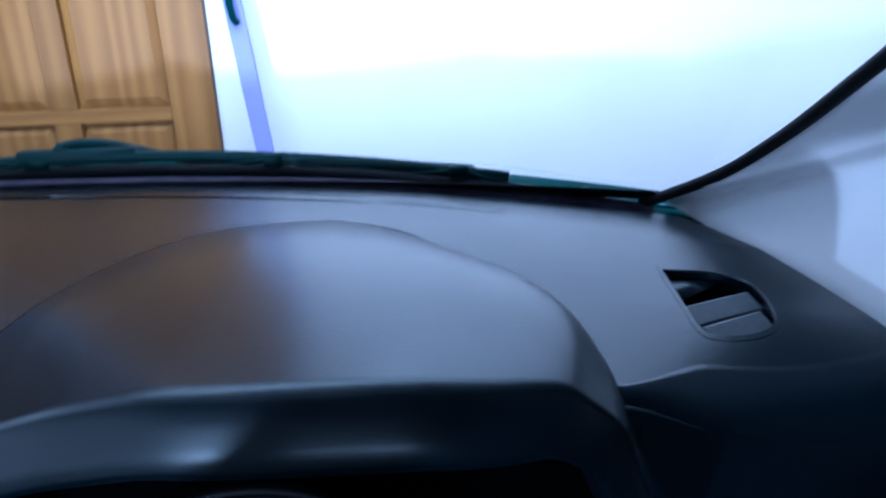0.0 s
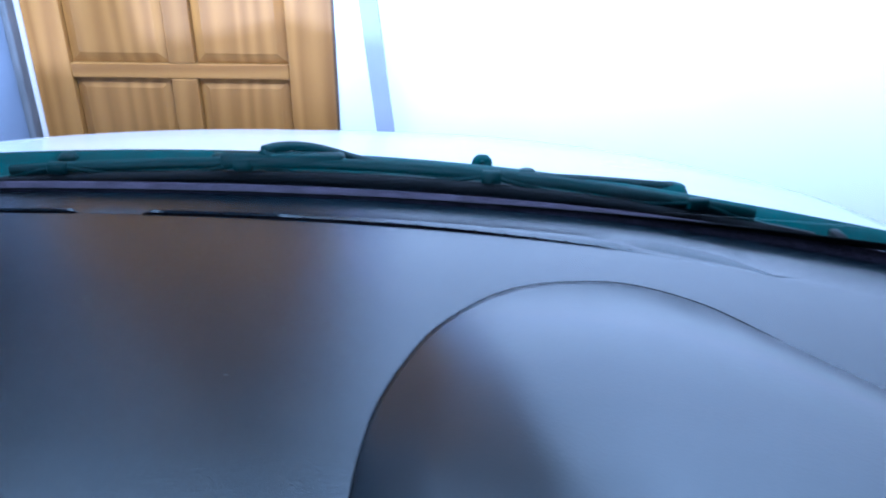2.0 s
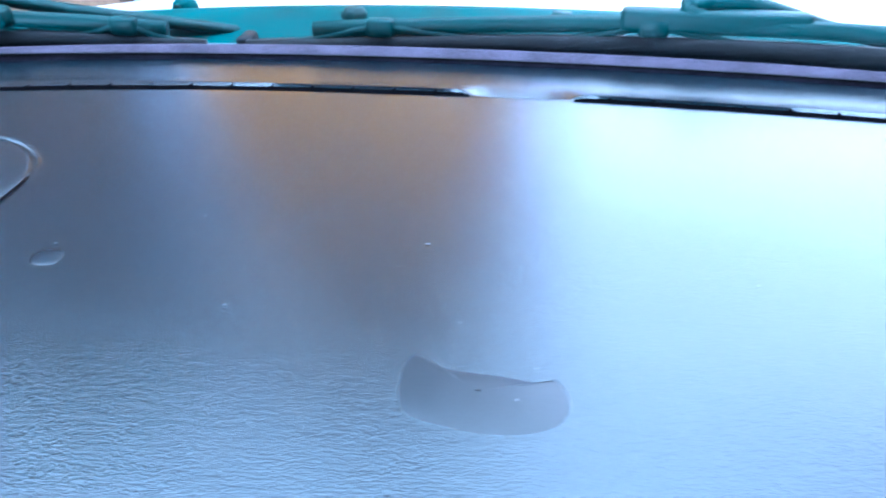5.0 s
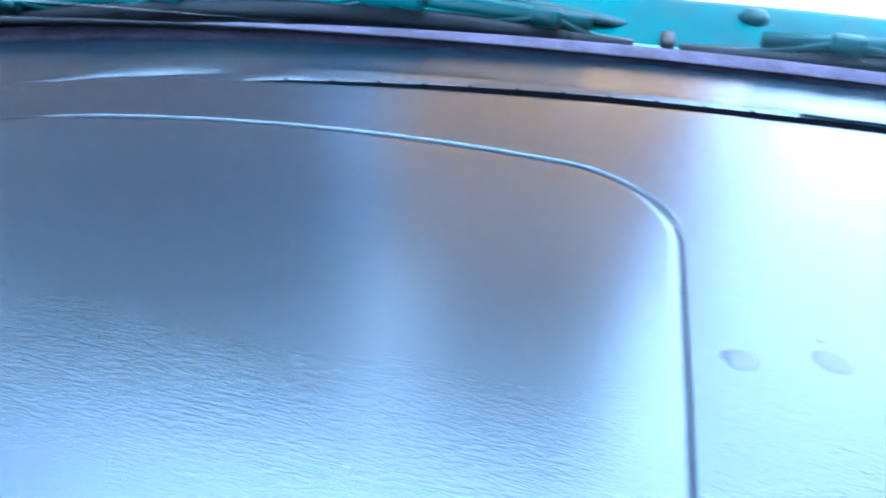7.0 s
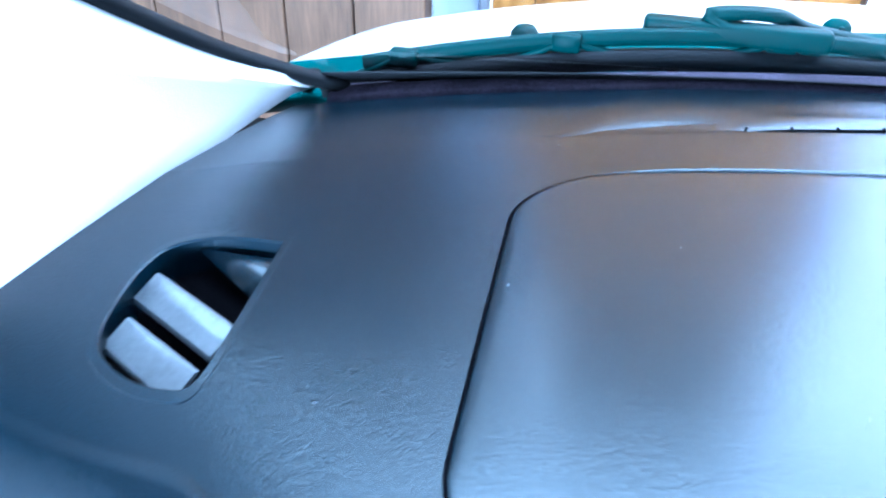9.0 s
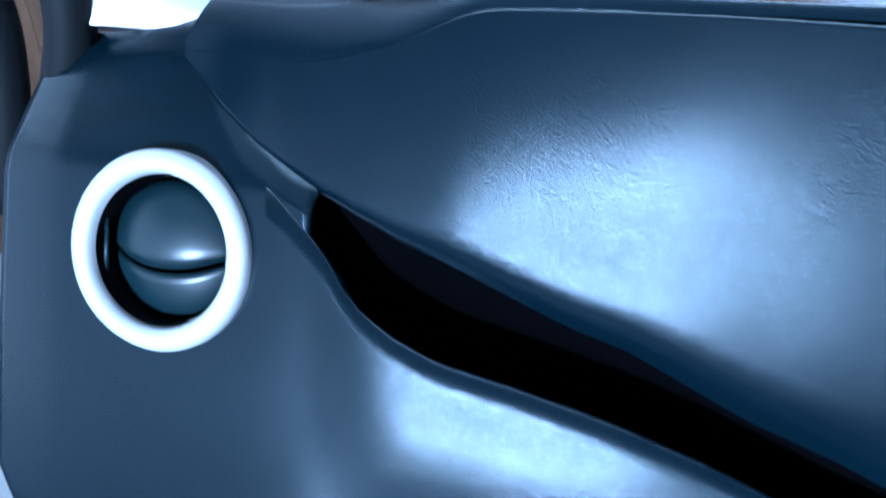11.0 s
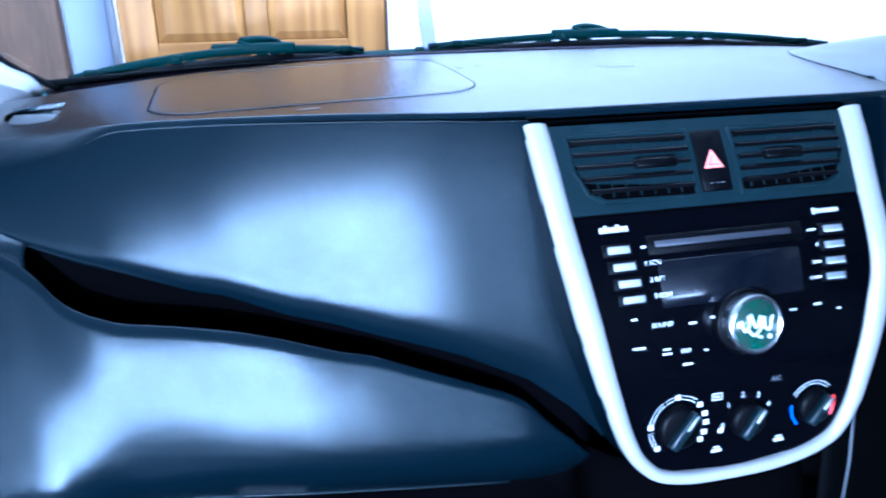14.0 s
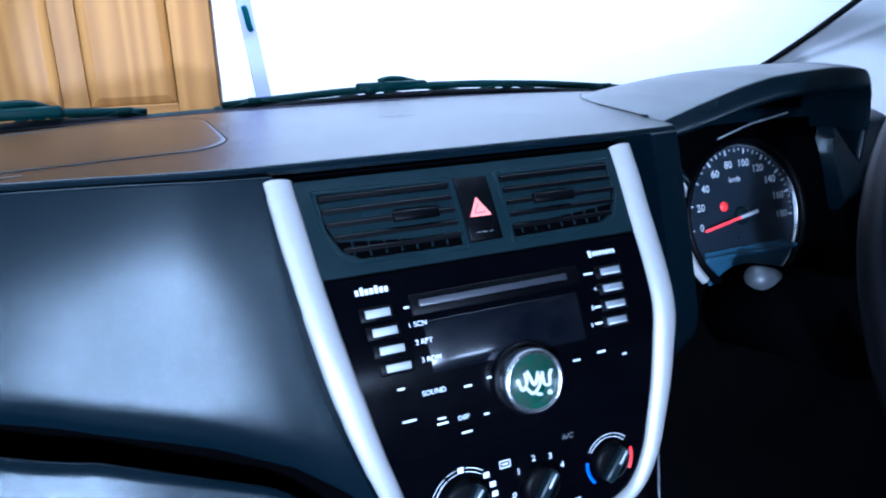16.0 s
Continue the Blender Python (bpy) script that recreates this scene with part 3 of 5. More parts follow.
rows.append(top_row(lambda x: slot_y(x) + min(slot_width(x), 0.9 * (trough_foot(x) - slot_y(x)) + 0.0004), lambda x, y: ztop(x, y) - floor_drop(x) * (1 - slot_depth(x)) - 0.0024 * slot_depth(x)))
rows.append(top_row(lambda x: slot_y(x) + 0.45 * slot_width(x), lambda x, y: ztop(x, y) - floor_drop(x) - 0.0028 * slot_depth(x)))
rows.append(top_row(lambda x: slot_y(x) + 0.0008, lambda x, y: ztop(x, y) - floor_drop(x) - 0.012 * slot_depth(x)))
rows.append(top_row(lambda x: slot_y(x) + 0.0002, lambda x, y: ztop(x, y) - 0.0010 * slot_depth(x)))
rows.append(top_row(lambda x: slot_y(x) - 0.0010, ztop))
rows.append(top_row(lambda x: slot_y(x) - 0.004, ztop))


def behind(x):
    """Behind the console and under the visor the pad ends early."""
    return 0.214 < x < 0.45


def edge_round(x):
    return 0.0005 + 0.0045 * crisp(x) + 0.022 * (1 - crisp(x))


def edge_y(x):
    return 0.060 if behind(x) else front_y(x)


for k in range(1, 131):
    f = k / 130

    def fy(x, f=f):
        return (slot_y(x) - 0.004) * (1 - f) + (edge_y(x) + edge_round(x)) * f

    rows.append(top_row(fy, ztop))


def lip_z(x):
    """Foot of the rounded front edge."""
    return max(ztop(x, edge_y(x)) - 0.0003 - 0.0036 * crisp(x) - 0.009 * (1 - crisp(x)), band_z(x) + 0.0006)


def face_at(x, z):
    if behind(x):
        return 0.060
    if -0.095 < x < 0.175:
        return 0.030
    return face_y(x, z)


ZC = [0.60, 0.70, 0.73, 0.776, 0.83, 0.88, 0.90, 0.927, 0.975, 1.0, 1.03]
YC = [-0.120, -0.112, -0.108, -0.101, -0.091, -0.077, -0.067, -0.050, -0.020, 0.0, 0.022]


def con_y(z):
    return sum(lerp(z + d, ZC, YC) for d in (-0.012, -0.006, 0, 0.006, 0.012)) / 5


for k in range(1, 19):
    t = k / 18
    r_ = []
    for c in cols:
        x = c * 0.600
        e, r = edge_y(x), edge_round(x)
        a = Vector((e + r, ztop(x, e + r)))
        zl = lip_z(x)
        soft = 0.0 if behind(x) else 1 - crisp(x)
        b = Vector(((e + 0.0002) * (1 - soft) + soft * (face_y(x, zl) if soft else 0.0), zl))
        run, drop = a.x - b.x, a.y - b.y
        slope = (ztop(x, e + r + 0.004) - a.y) / 0.004 if soft else 0.0
        p1 = a + Vector((-0.5 * run, -0.03 * drop * (1 - soft) - 0.5 * run * slope))
        p2 = b + Vector((0.40 * drop, 0.62 * drop)) * 0.4
        q = (1 - t) ** 3 * a + 3 * t * (1 - t) ** 2 * p1 + 3 * t * t * (1 - t) * p2 + t ** 3 * b
        r_.append((c * (half_width(max(0.06, e + r)) * (1 - t) + 0.600 * t), q.x, q.y))
    rows.append(r_)
for fz, deep in ((0.05, 1), (0.95, 1), (1.0, 0)):
    r_ = []
    for c in cols:
        x = c * 0.600
        z = max(lip_z(x) - (slit(x) + 0.0002) * fz, band_z(x) + 0.0004)
        y = face_at(x, z) if not deep and -0.095 < x < 0.175 else edge_y(x)
        r_.append((x, y + (0.020 * step(-0.40, -0.36, x) if deep and x < 0.175 else 0.0), z))
    rows.append(r_)
for k in range(1, 27):
    f = (k / 26) ** 1.8
    r_ = []
    for c in cols:
        x = c * 0.600
        z0 = max(lip_z(x) - slit(x) - 0.0002, band_z(x) + 0.0004)
        z = z0 + (band_z(x) - z0) * f
        h = max(0.0, z0 - band_z(x))
        roll = max(0.0, (f - 0.86) / 0.14)
        r_.append((x, face_at(x, z) - 0.0010 * math.sin(math.pi * f) * min(1, h / 0.05) + 0.008 * roll * roll * min(1, h / 0.03), z))
    rows.append(r_)
rows.append([(p[0], p[1] + 0.045 * min(1, 0.2 + abs(0.606 - abs(p[0])) / 0.1), p[2] + 0.004) for p in rows[-1]])
rows = [[(p[0], p[1], p[2] - 0.014) if in_hole(p[0], p[1]) and p[2] > 0.96 else p for p in r] for r in rows]
pad = loft(rows)
part("upper_pad", pad, M_PAD, dash, "grained soft upper pad", angle=62)


for sx in (-1, 1):
    xs = [sx * v for v in np.linspace(0.024, 0.374, 80)]
    # Black strip over the shallow recess, shade of the slot put into colour.
    rows = [[(x, slot_y(x) + f * slot_width(x), ztop(x, slot_y(x)) - dz - 0.002 * (1 - slot_depth(x))) for x in xs] for f, dz in ((0.15, 0.0040), (0.5, 0.0025), (0.85, 0.0014))]
    part("slot_shade", loft(rows), M_GAP, dash, "black strip standing in for the shade in the defroster slot")
    for k in range(17):
        x = sx * (0.04 + 0.0195 * k)
        y = slot_y(x) + 0.0004
        d = ztop(x, y)
        w = 0.85 * slot_width(x)
        bm = loft([[(x + o, y, d - 0.0002) for o in (-0.0006, 0.0006)], [(x + o, y + w, d - 0.0006) for o in (-0.0006, 0.0006)], [(x + o, y + w, d - 0.004) for o in (-0.0006, 0.0006)], [(x + o, y, d - 0.0075) for o in (-0.0006, 0.0006)]], False)
        part("defroster_rib", bm, M_GAP, dash, smooth=False)

rows = []
for dy, dz in ((0.0005, -0.004), (-0.0015, 0.0015), (0.002, 0.003), (0.008, 0.0048), (0.014, 0.004), (0.016, -0.004)):
    rows.append([(x, foam_y(x) - 0.003 + dy, rear_z(x, foam_y(x)) + dz - 0.0005) for x in np.linspace(-0.562, 0.562, 81)])
part("foam_strip", loft(rows), M_FOAM, dash, "grey fuzzy foam strip along the glass")


def ring_outline(x0, x1, y0, y1, r, n=10, skew=0.0):
    pts = []
    for cx, cy, a0 in ((x1 - r, y1 - r, 0), (x0 + r, y1 - r, 90), (x0 + r, y0 + r, 180), (x1 - r, y0 + r, 270)):
        for k in range(n + 1):
            a = radians(a0 + 90 * k / n)
            pts.append((cx + r * math.cos(a) + skew * (cy - y0), cy + r * math.sin(a)))
    return pts


# airbag lid: a slightly raised rounded panel with a dark groove round it
def lid_outline(grow):
    out = []
    ring = ring_outline(-0.4392 - grow, -0.1665 + grow, 0.062 - grow, 0.2685 + grow, 0.038 + grow, 12)
    fine = []
    for p, q in zip(ring, ring[1:] + ring[:1]):
        n = max(1, round(math.hypot(q[0] - p[0], q[1] - p[1]) / 0.0095))
        fine += [(p[0] + (q[0] - p[0]) * k / n, p[1] + (q[1] - p[1]) * k / n) for k in range(n)]
    for x, y in fine:
        f = (y - 0.062) / 0.2065
        up, down = 0.88 * (x + 0.245) ** 2, 0.30 * (x + 0.30) ** 2
        out.append((x + 0.006 * (0.6 - f) * (1 if x > -0.3 else 0.9), y - up * max(0.0, f) + down * max(0.0, 1 - f)))
    return out


def far_side(x, y):
    """1 along the lid's far rim, where it stands up as a fine pale line."""
    return step(0.236, 0.252, y + 0.88 * (x + 0.245) ** 2) * step(-0.42, -0.38, x)


cx, cy = -0.308, 0.160
rows = []
for f, dz, grow in ((1.0, -0.001, 0.0), (1.0, 0.0003, -0.0004), (1.0, 0.0011, -0.0016), (1.0, 0.0016, -0.0030), (1.0, 0.0018, -0.0045), (0.8, 0.0019, -0.0045), (0.5, 0.0020, -0.0045), (0.2, 0.0020, -0.0045), (0.001, 0.0020, -0.0045)):
    rows.append([(cx + (x - cx) * f, cy + (y - cy) * f, ztop(cx + (x - cx) * f, cy + (y - cy) * f) + 0.45 * dz) for x, y in lid_outline(grow)])
part("airbag_lid", loft(rows, True), M_LID, dash, "raised rounded passenger airbag lid")
rows = []
for grow, dz in ((0.0005, 0.0003), (0.0000, 0.0006), (-0.0005, 0.0005)):
    rows.append([(x, y, ztop(x, y) + dz - 0.0014 * far_side(x, y)) for x, y in lid_outline(grow)])
part("lid_groove", loft(rows, True), M_GAP, dash, "dark seam round the airbag lid")
rows = []
for grow, dz in ((0.0036, -0.0001), (0.0024, 0.0008), (0.0018, 0.0010), (0.0008, 0.0)):
    rows.append([(x, y, ztop(x, y) + dz - 0.0013 * (1 - far_side(x, y))) for x, y in lid_outline(grow)])
part("lid_rim", loft(rows, True), M_PAD, dash, "fine raised rim round the airbag lid")
rows = [[(x, y, ztop(x, y) + 0.0004) for x in np.linspace(-0.322, -0.304, 7)] for y in (0.047, 0.0495)]
part("embossed_mark", loft(rows), M_DIMPRINT, dash, "small pale moulded mark")

# gauge visor
VC = 0.321
SEAM_X = [-0.106, -0.108, -0.109, -0.109, -0.106, -0.098, -0.086, -0.065, -0.041, -0.013, 0.017, 0.0485, 0.070, 0.100, 0.119, 0.129, 0.133, 0.133, 0.131, 0.128]
SEAM_Y = [-0.01, 0.03, 0.07, 0.102, 0.130, 0.160, 0.190, 0.220, 0.240, 0.249, 0.250, 0.234, 0.211, 0.168, 0.13, 0.10, 0.07, 0.05, 0.03, 0.0]



def visor_front(u):
    """The visor's lip at u, -1 to 1 across."""
    y = sum(lerp(u + d, [-1, -0.5, 0.12, 0.53, 0.88, 1], [0.040, 0.012, -0.013, -0.018, -0.008, 0.004]) for d in (-0.1, 0, 0.1)) / 3
    z = sum(lerp(u + d, [-1, -0.77, -0.5, -0.28, -0.05, 0.2, 0.46, 0.75, 0.9, 1], [0.998, 1.013, 1.028, 1.040, 1.049, 1.053, 1.055, 1.051, 1.034, 0.996]) for d in (-0.03, 0, 0.03)) / 3
    return (VC + 0.138 * u - 0.004 * step(0.6, 1.0, u), y, z)


seam = smooth_path([(VC + x, y, 0) for x, y in zip(SEAM_X, SEAM_Y)], 4)
us = np.linspace(-1, 1, len(seam))
cum = [0.0]
for a, b in zip(seam, seam[1:]):
    cum.append(cum[-1] + (b - a).length)
us = [2 * (c / cum[-1]) - 1 for c in cum]
us = [0.55 * u + 0.45 * (s.x - VC) / 0.136 if abs(u) < 0.999 else u for u, s in zip(us, seam)]
rows = []
for f in (-0.02, 0.0, 0.03, 0.1, 0.2, 0.32, 0.45, 0.6, 0.75, 0.88, 0.96, 1.0):
    r_ = []
    for s, u in zip(seam, us):
        z_s = ztop(s.x, s.y) if s.y > 0.05 else ztop(s.x, 0.05) - 0.9 * (0.05 - s.y)
        back = Vector((s.x, s.y, z_s))
        if f < 0:
            r_.append(back + Vector((0, 0, -0.004)))
            continue
        if f == 0.0:
            r_.append(back + Vector((0, 0, 0.0008)))
            continue
        fr = Vector(visor_front(u))
        p = back.lerp(fr, f)
        d = (fr - back)
        bulge = 0.020 * math.sin(math.pi * min(1, f)) * min(1.0, abs(d.y) / 0.16)
        p.z = back.z + (fr.z - back.z) * (1 - (1 - f) ** 1.5) + bulge * (0.45 + 0.25 * u) + 0.0008
        r_.append(p)
    rows.append(r_)
lip_rows = []
for dy, dz in ((-0.001, -0.0005), (-0.003, -0.004), (-0.005, -0.009), (-0.007, -0.0135), (-0.0065, -0.0165), (-0.003, -0.0185), (0.015, -0.0185), (0.07, -0.022)):
    r_ = []
    for u in us:
        x, y, z = visor_front(u)
        side = abs(u) ** 4
        r_.append((x - 0.022 * u * side * min(1, -dz / 0.03) , y + dy, z + dz * (1 - 0.5 * side)))
    lip_rows.append(r_)
part("gauge_visor", loft(rows), M_VISOR, dash, "smooth domed instrument visor", thick=0.002)
part("visor_lip", loft([[tuple(p) for p in rows[-1]]] + lip_rows), M_LIP, dash, "satin front lip of the visor")
groove = []
for grow in (-0.0002, 0.0016):
    r_ = []
    for s in seam:
        d = Vector((s.x - VC, s.y - 0.05, 0)).normalized()
        w = grow * (0.55 + 0.75 * step(-0.05, 0.06, s.x - VC))
        x, y = s.x + d.x * w, s.y + d.y * w
        r_.append((x, y, (ztop(x, y) if y > 0.05 else ztop(x, 0.05) - 0.9 * (0.05 - y)) + 0.0006))
    groove.append(r_)
part("visor_seam", loft(groove), M_GAP, dash, "dark seam round the visor")

# lower passenger panel, below the dark gap
LOW_X = [0.548, 0.534, 0.519, 0.505, 0.488, 0.465, 0.429, 0.389, 0.356, 0.31, 0.283, 0.229, 0.212, 0.179, 0.164, 0.151, 0.126, 0.112, 0.093, 0.08]
LOW_Z = [0.9327, 0.9221, 0.9093, 0.8927, 0.8838, 0.8758, 0.8719, 0.8665, 0.8596, 0.8465, 0.8409, 0.822, 0.816, 0.804, 0.795, 0.78, 0.757, 0.739, 0.718, 0.7]


def low_y(x, z):
    a = -x
    b = 0.030 * max(0.0, (a - 0.475) / 0.125) ** 2
    zt = lerp(-a, [-v for v in LOW_X], LOW_Z)
    h = zt - z
    y = -0.25 * (1 - zt) + b - 0.50 * h + 1.6 * h * h if h < 0.11 else -0.25 * (1 - zt) + b - 0.50 * 0.11 + 1.6 * 0.11 ** 2 - 0.148 * (h - 0.11)
    y += -0.014 * step(-0.31, -0.13, x) + 0.030 * step(0.24, 0.52, a)
    if z < 0.768:
        y += 0.5 * (0.768 - z) ** 1.6 * 8
    s = step(0.465, 0.525, a)
    return y * (1 - s) + (cap_y(a, z) - 0.0015) * s


def cap_y(x, z):
    a = abs(x)
    y = 0.022 + 0.10 * (a - 0.60) + 0.45 * (z - 0.898) + 0.6 * max(0, z - 0.93) + 0.25 * max(0, a - 0.66) ** 1.2
    if z < 0.768:
        y += 4.0 * (0.768 - z) ** 1.6
    return y


xs = np.linspace(-0.548, -0.082, 61)
rows = [[(x, low_y(x, lerp(x, [-v for v in LOW_X], LOW_Z)) + 0.010, lerp(x, [-v for v in LOW_X], LOW_Z) - 0.013) for x in xs],
        [(x, low_y(x, lerp(x, [-v for v in LOW_X], LOW_Z)) + 0.001, lerp(x, [-v for v in LOW_X], LOW_Z) - 0.0022) for x in xs]]
for k in range(25):
    f = k / 24
    r_ = []
    for x in xs:
        zt = lerp(x, [-v for v in LOW_X], LOW_Z)
        z = zt - 0.003 + (0.655 - zt + 0.003) * f
        r_.append((x, low_y(x, z), z))
    rows.append(r_)
part("lower_panel", loft(rows), M_PAD, dash, "grained lower panel with glovebox")
# Black sheet just behind both panels; its colour gives the gap its shade.
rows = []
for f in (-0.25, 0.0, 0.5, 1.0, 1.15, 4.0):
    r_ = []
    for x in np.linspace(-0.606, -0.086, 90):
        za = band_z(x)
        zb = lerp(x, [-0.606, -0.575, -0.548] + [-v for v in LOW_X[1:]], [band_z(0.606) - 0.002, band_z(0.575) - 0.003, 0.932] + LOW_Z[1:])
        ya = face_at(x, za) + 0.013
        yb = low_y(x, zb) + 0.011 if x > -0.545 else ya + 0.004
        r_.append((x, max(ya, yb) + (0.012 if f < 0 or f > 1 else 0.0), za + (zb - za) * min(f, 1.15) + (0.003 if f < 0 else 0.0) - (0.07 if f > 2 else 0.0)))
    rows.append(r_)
part("gap_backing", loft(rows), M_GAP, dash, "black sheet standing in for the shade between the upper and lower panels")
part("glovebox_seam", tube([(x, low_y(x, lerp(x, [-0.53, -0.17], [0.728, 0.698])) - 0.001, lerp(x, [-0.53, -0.17], [0.728, 0.698])) for x in np.linspace(-0.53, -0.17, 25)], 0.0007, 6), M_SATIN, dash, "pale glovebox edge line")
part("glovebox_handle", box(-0.402, -0.345, -0.020, -0.008, 0.681, 0.684, 0.001), M_SILVER, dash, "light glovebox handle")
part("underside", box(-0.62, 0.64, 0.03, 0.30, 0.58, 0.655, 0.02), M_GAP, dash, "dark underside of the dashboard")

# end caps with the round vents
for sx in (-1, 1):
    rows = []
    for z in list(np.linspace(0.70, 0.965, 54)) + [0.970, 0.974, 0.976]:
        xo = lerp(z, [0.70, 0.715, 0.735, 0.781, 0.85, 0.92, 0.98], [0.50, 0.600, 0.665, 0.700, 0.700, 0.697, 0.684])
        r_ = []
        for x in np.linspace(min(0.527, xo - 0.02), xo, 42):
            edge = band_z(x) + 0.005 if x < 0.600 else lerp(x, [0.600, 0.616, 0.70], [band_z(0.600) + 0.004, 0.980, 0.972])
            zc = z if z < 0.88 else 0.88 + (z - 0.88) * (edge - 0.88) / 0.096
            r_.append((sx * x, cap_y(x, zc) + (0.006 if z > 0.973 else 0.0), zc))
        rows.append(r_)
    rows.append([(p[0], p[1] + 0.02, p[2] + 0.002) for p in rows[-1]])
    rows.append([(p[0], p[1] + 0.03, p[2] - 0.02) for p in rows[-1]])
    bm = loft(rows)
    gone = [f for f in bm.faces if all((v.co.x - 0.600 * sx) ** 2 + ((v.co.z - 0.898) * 1.097) ** 2 < 0.0425 ** 2 for v in f.verts)]
    bmesh.ops.delete(bm, geom=gone, context="FACES")
    part("end_cap", bm, M_PAD, dash, "end panel carrying the round vent", thick=0.003)


def round_vent(sx):
    x, z = 0.600 * sx, 0.898
    v = thing("round_air_vent", "round black air vent with a silver ring", "air vent", "round vents", at=(x, cap_y(x, z), z))
    tilt = math.degrees(math.atan(0.45))
    m = Matrix.Translation((x, cap_y(x, z) - 0.001, z)) @ pose(0, 0, 0, 90 - tilt) @ pose(0, 0, 0, 0, 4 * sx)
    hang(part("outer_ring", lathe([(0.0465, -0.004), (0.0465, 0.003), (0.045, 0.0055), (0.041, 0.0066), (0.0375, 0.006), (0.0355, 0.003), (0.0345, -0.006)], m, 64), M_SILVER, label="silver ring"), v)
    hang(part("housing", lathe([(0.0345, 0.002), (0.0335, -0.015), (0.030, -0.03), (0.0, -0.035)], m, 48), M_BLACK), v)
    def dome(x, y):
        return 0.006 - 0.024 * (1 - math.sqrt(max(0.02, 1 - ((x * x + y * y) / 0.040 ** 2))))

    def smile(x):
        return -0.0095 + 7.5 * x * x

    for name, side in (("upper_flap", 1), ("lower_flap", -1)):
        rows = []
        for k in range(9):
            f = k / 8
            r_ = []
            for x in np.linspace(-0.0315, 0.0315, 31):
                edge = side * math.sqrt(max(0.0, 0.0338 ** 2 - x * x))
                s0 = smile(x) + side * 0.0009
                y = s0 + (edge - s0) * f if (edge - s0) * side > 0 else s0
                r_.append(m @ Vector((x, y, dome(x, y) - 0.005 - (0.0015 if k == 0 else 0.0) - (0.001 if side < 0 else 0.0))))
            rows.append(r_)
        hang(part(name, loft(rows), M_SATIN, label="domed dark vent flap", thick=0.0015), v)
    for s in (-1, 1):
        hang(part("side_stop", tube([m @ Vector((0.0325 * s, -0.016, -0.003)), m @ Vector((0.0325 * s, 0.012, -0.003))], 0.0013, 6), M_SATIN), v)


round_vent(-1)
round_vent(1)


def demister(sx):
    """Side window demister vent in the pad's shoulder: a D-shaped hole with two slanting slats."""
    v = thing("side_demister_vent", "black D-shaped side window demister vent with slanting slats", "air vent", "demister vents", at=(0.53 * sx, 0.150, 0.99))
    c = Vector((0.532, 0.144, 0))

    def ring(f, dz):
        return [(sx * (c.x + (p.x - c.x) * f), c.y + (p.y - c.y) * f, ztop(c.x + (p.x - c.x) * f, c.y + (p.y - c.y) * f) + dz) for p in hole_pts]

    hang(part("frame", loft([ring(1.13, -0.0004), ring(1.11, 0.0003), ring(1.01, 0.0004), ring(0.985, -0.0004), ring(0.975, -0.004), ring(0.97, -0.013)], True), M_PAD, smooth=False), v)
    # Black floor of the shallow dent, painted for the shade of a deeper vent.
    hang(part("well_shade", loft([ring(0.98, -0.0125), ring(0.5, -0.0127), ring(0.01, -0.0127)], True), M_GAP), v)
    bm = loft([[(sx * x, y, ztop(x, y) + dz) for x, y, dz in ((0.512, 0.1725, -0.0035), (0.546, 0.1755, -0.0035))], [(sx * x, y, ztop(x, y) + dz) for x, y, dz in ((0.5125, 0.154, -0.009), (0.530, 0.165, -0.006))]])
    hang(part("deflector", bm, M_PAD, thick=0.001), v)
    for a, b_ in (((0.5120, 0.1310), (0.5525, 0.1530)), ((0.515, 0.1135), (0.5485, 0.1305))):
        a, b_ = Vector((*a, 0)), Vector((*b_, 0))
        n = Vector((-(b_ - a).y, (b_ - a).x, 0)).normalized()
        r_ = [[(sx * (p + n * o).x, (p + n * o).y, ztop(p.x, p.y) + dz) for o, dz in ((-0.0055, -0.008), (-0.005, -0.0062), (0.004, -0.0012), (0.0052, -0.0014), (0.0, -0.006))] for p in (a, a.lerp(b_, 0.5), b_)]
        hang(part("slat", loft(r_, True, True), M_SLAT, smooth=False), v)


demister(-1)
demister(1)

# ---- centre console ----
C0 = -0.001
CW = 1.035


def con_n(z):
    s = (con_y(z + 0.004) - con_y(z - 0.004)) / 0.008
    return Vector((0, -1, s)).normalized()


def con(x, z, d=0.0):
    return Vector((x * CW + C0, con_y(z), z)) + con_n(z) * d


def con_matrix(x, z, d=0.0):
    n = con_n(z)
    up = Vector((0, -n.z, n.y)) * -1
    if up.z < 0:
        up = -up
    right = Vector((1, 0, 0))
    m = Matrix((right, up, n)).transposed().to_4x4()
    m.translation = con(x, z, d)
    return m


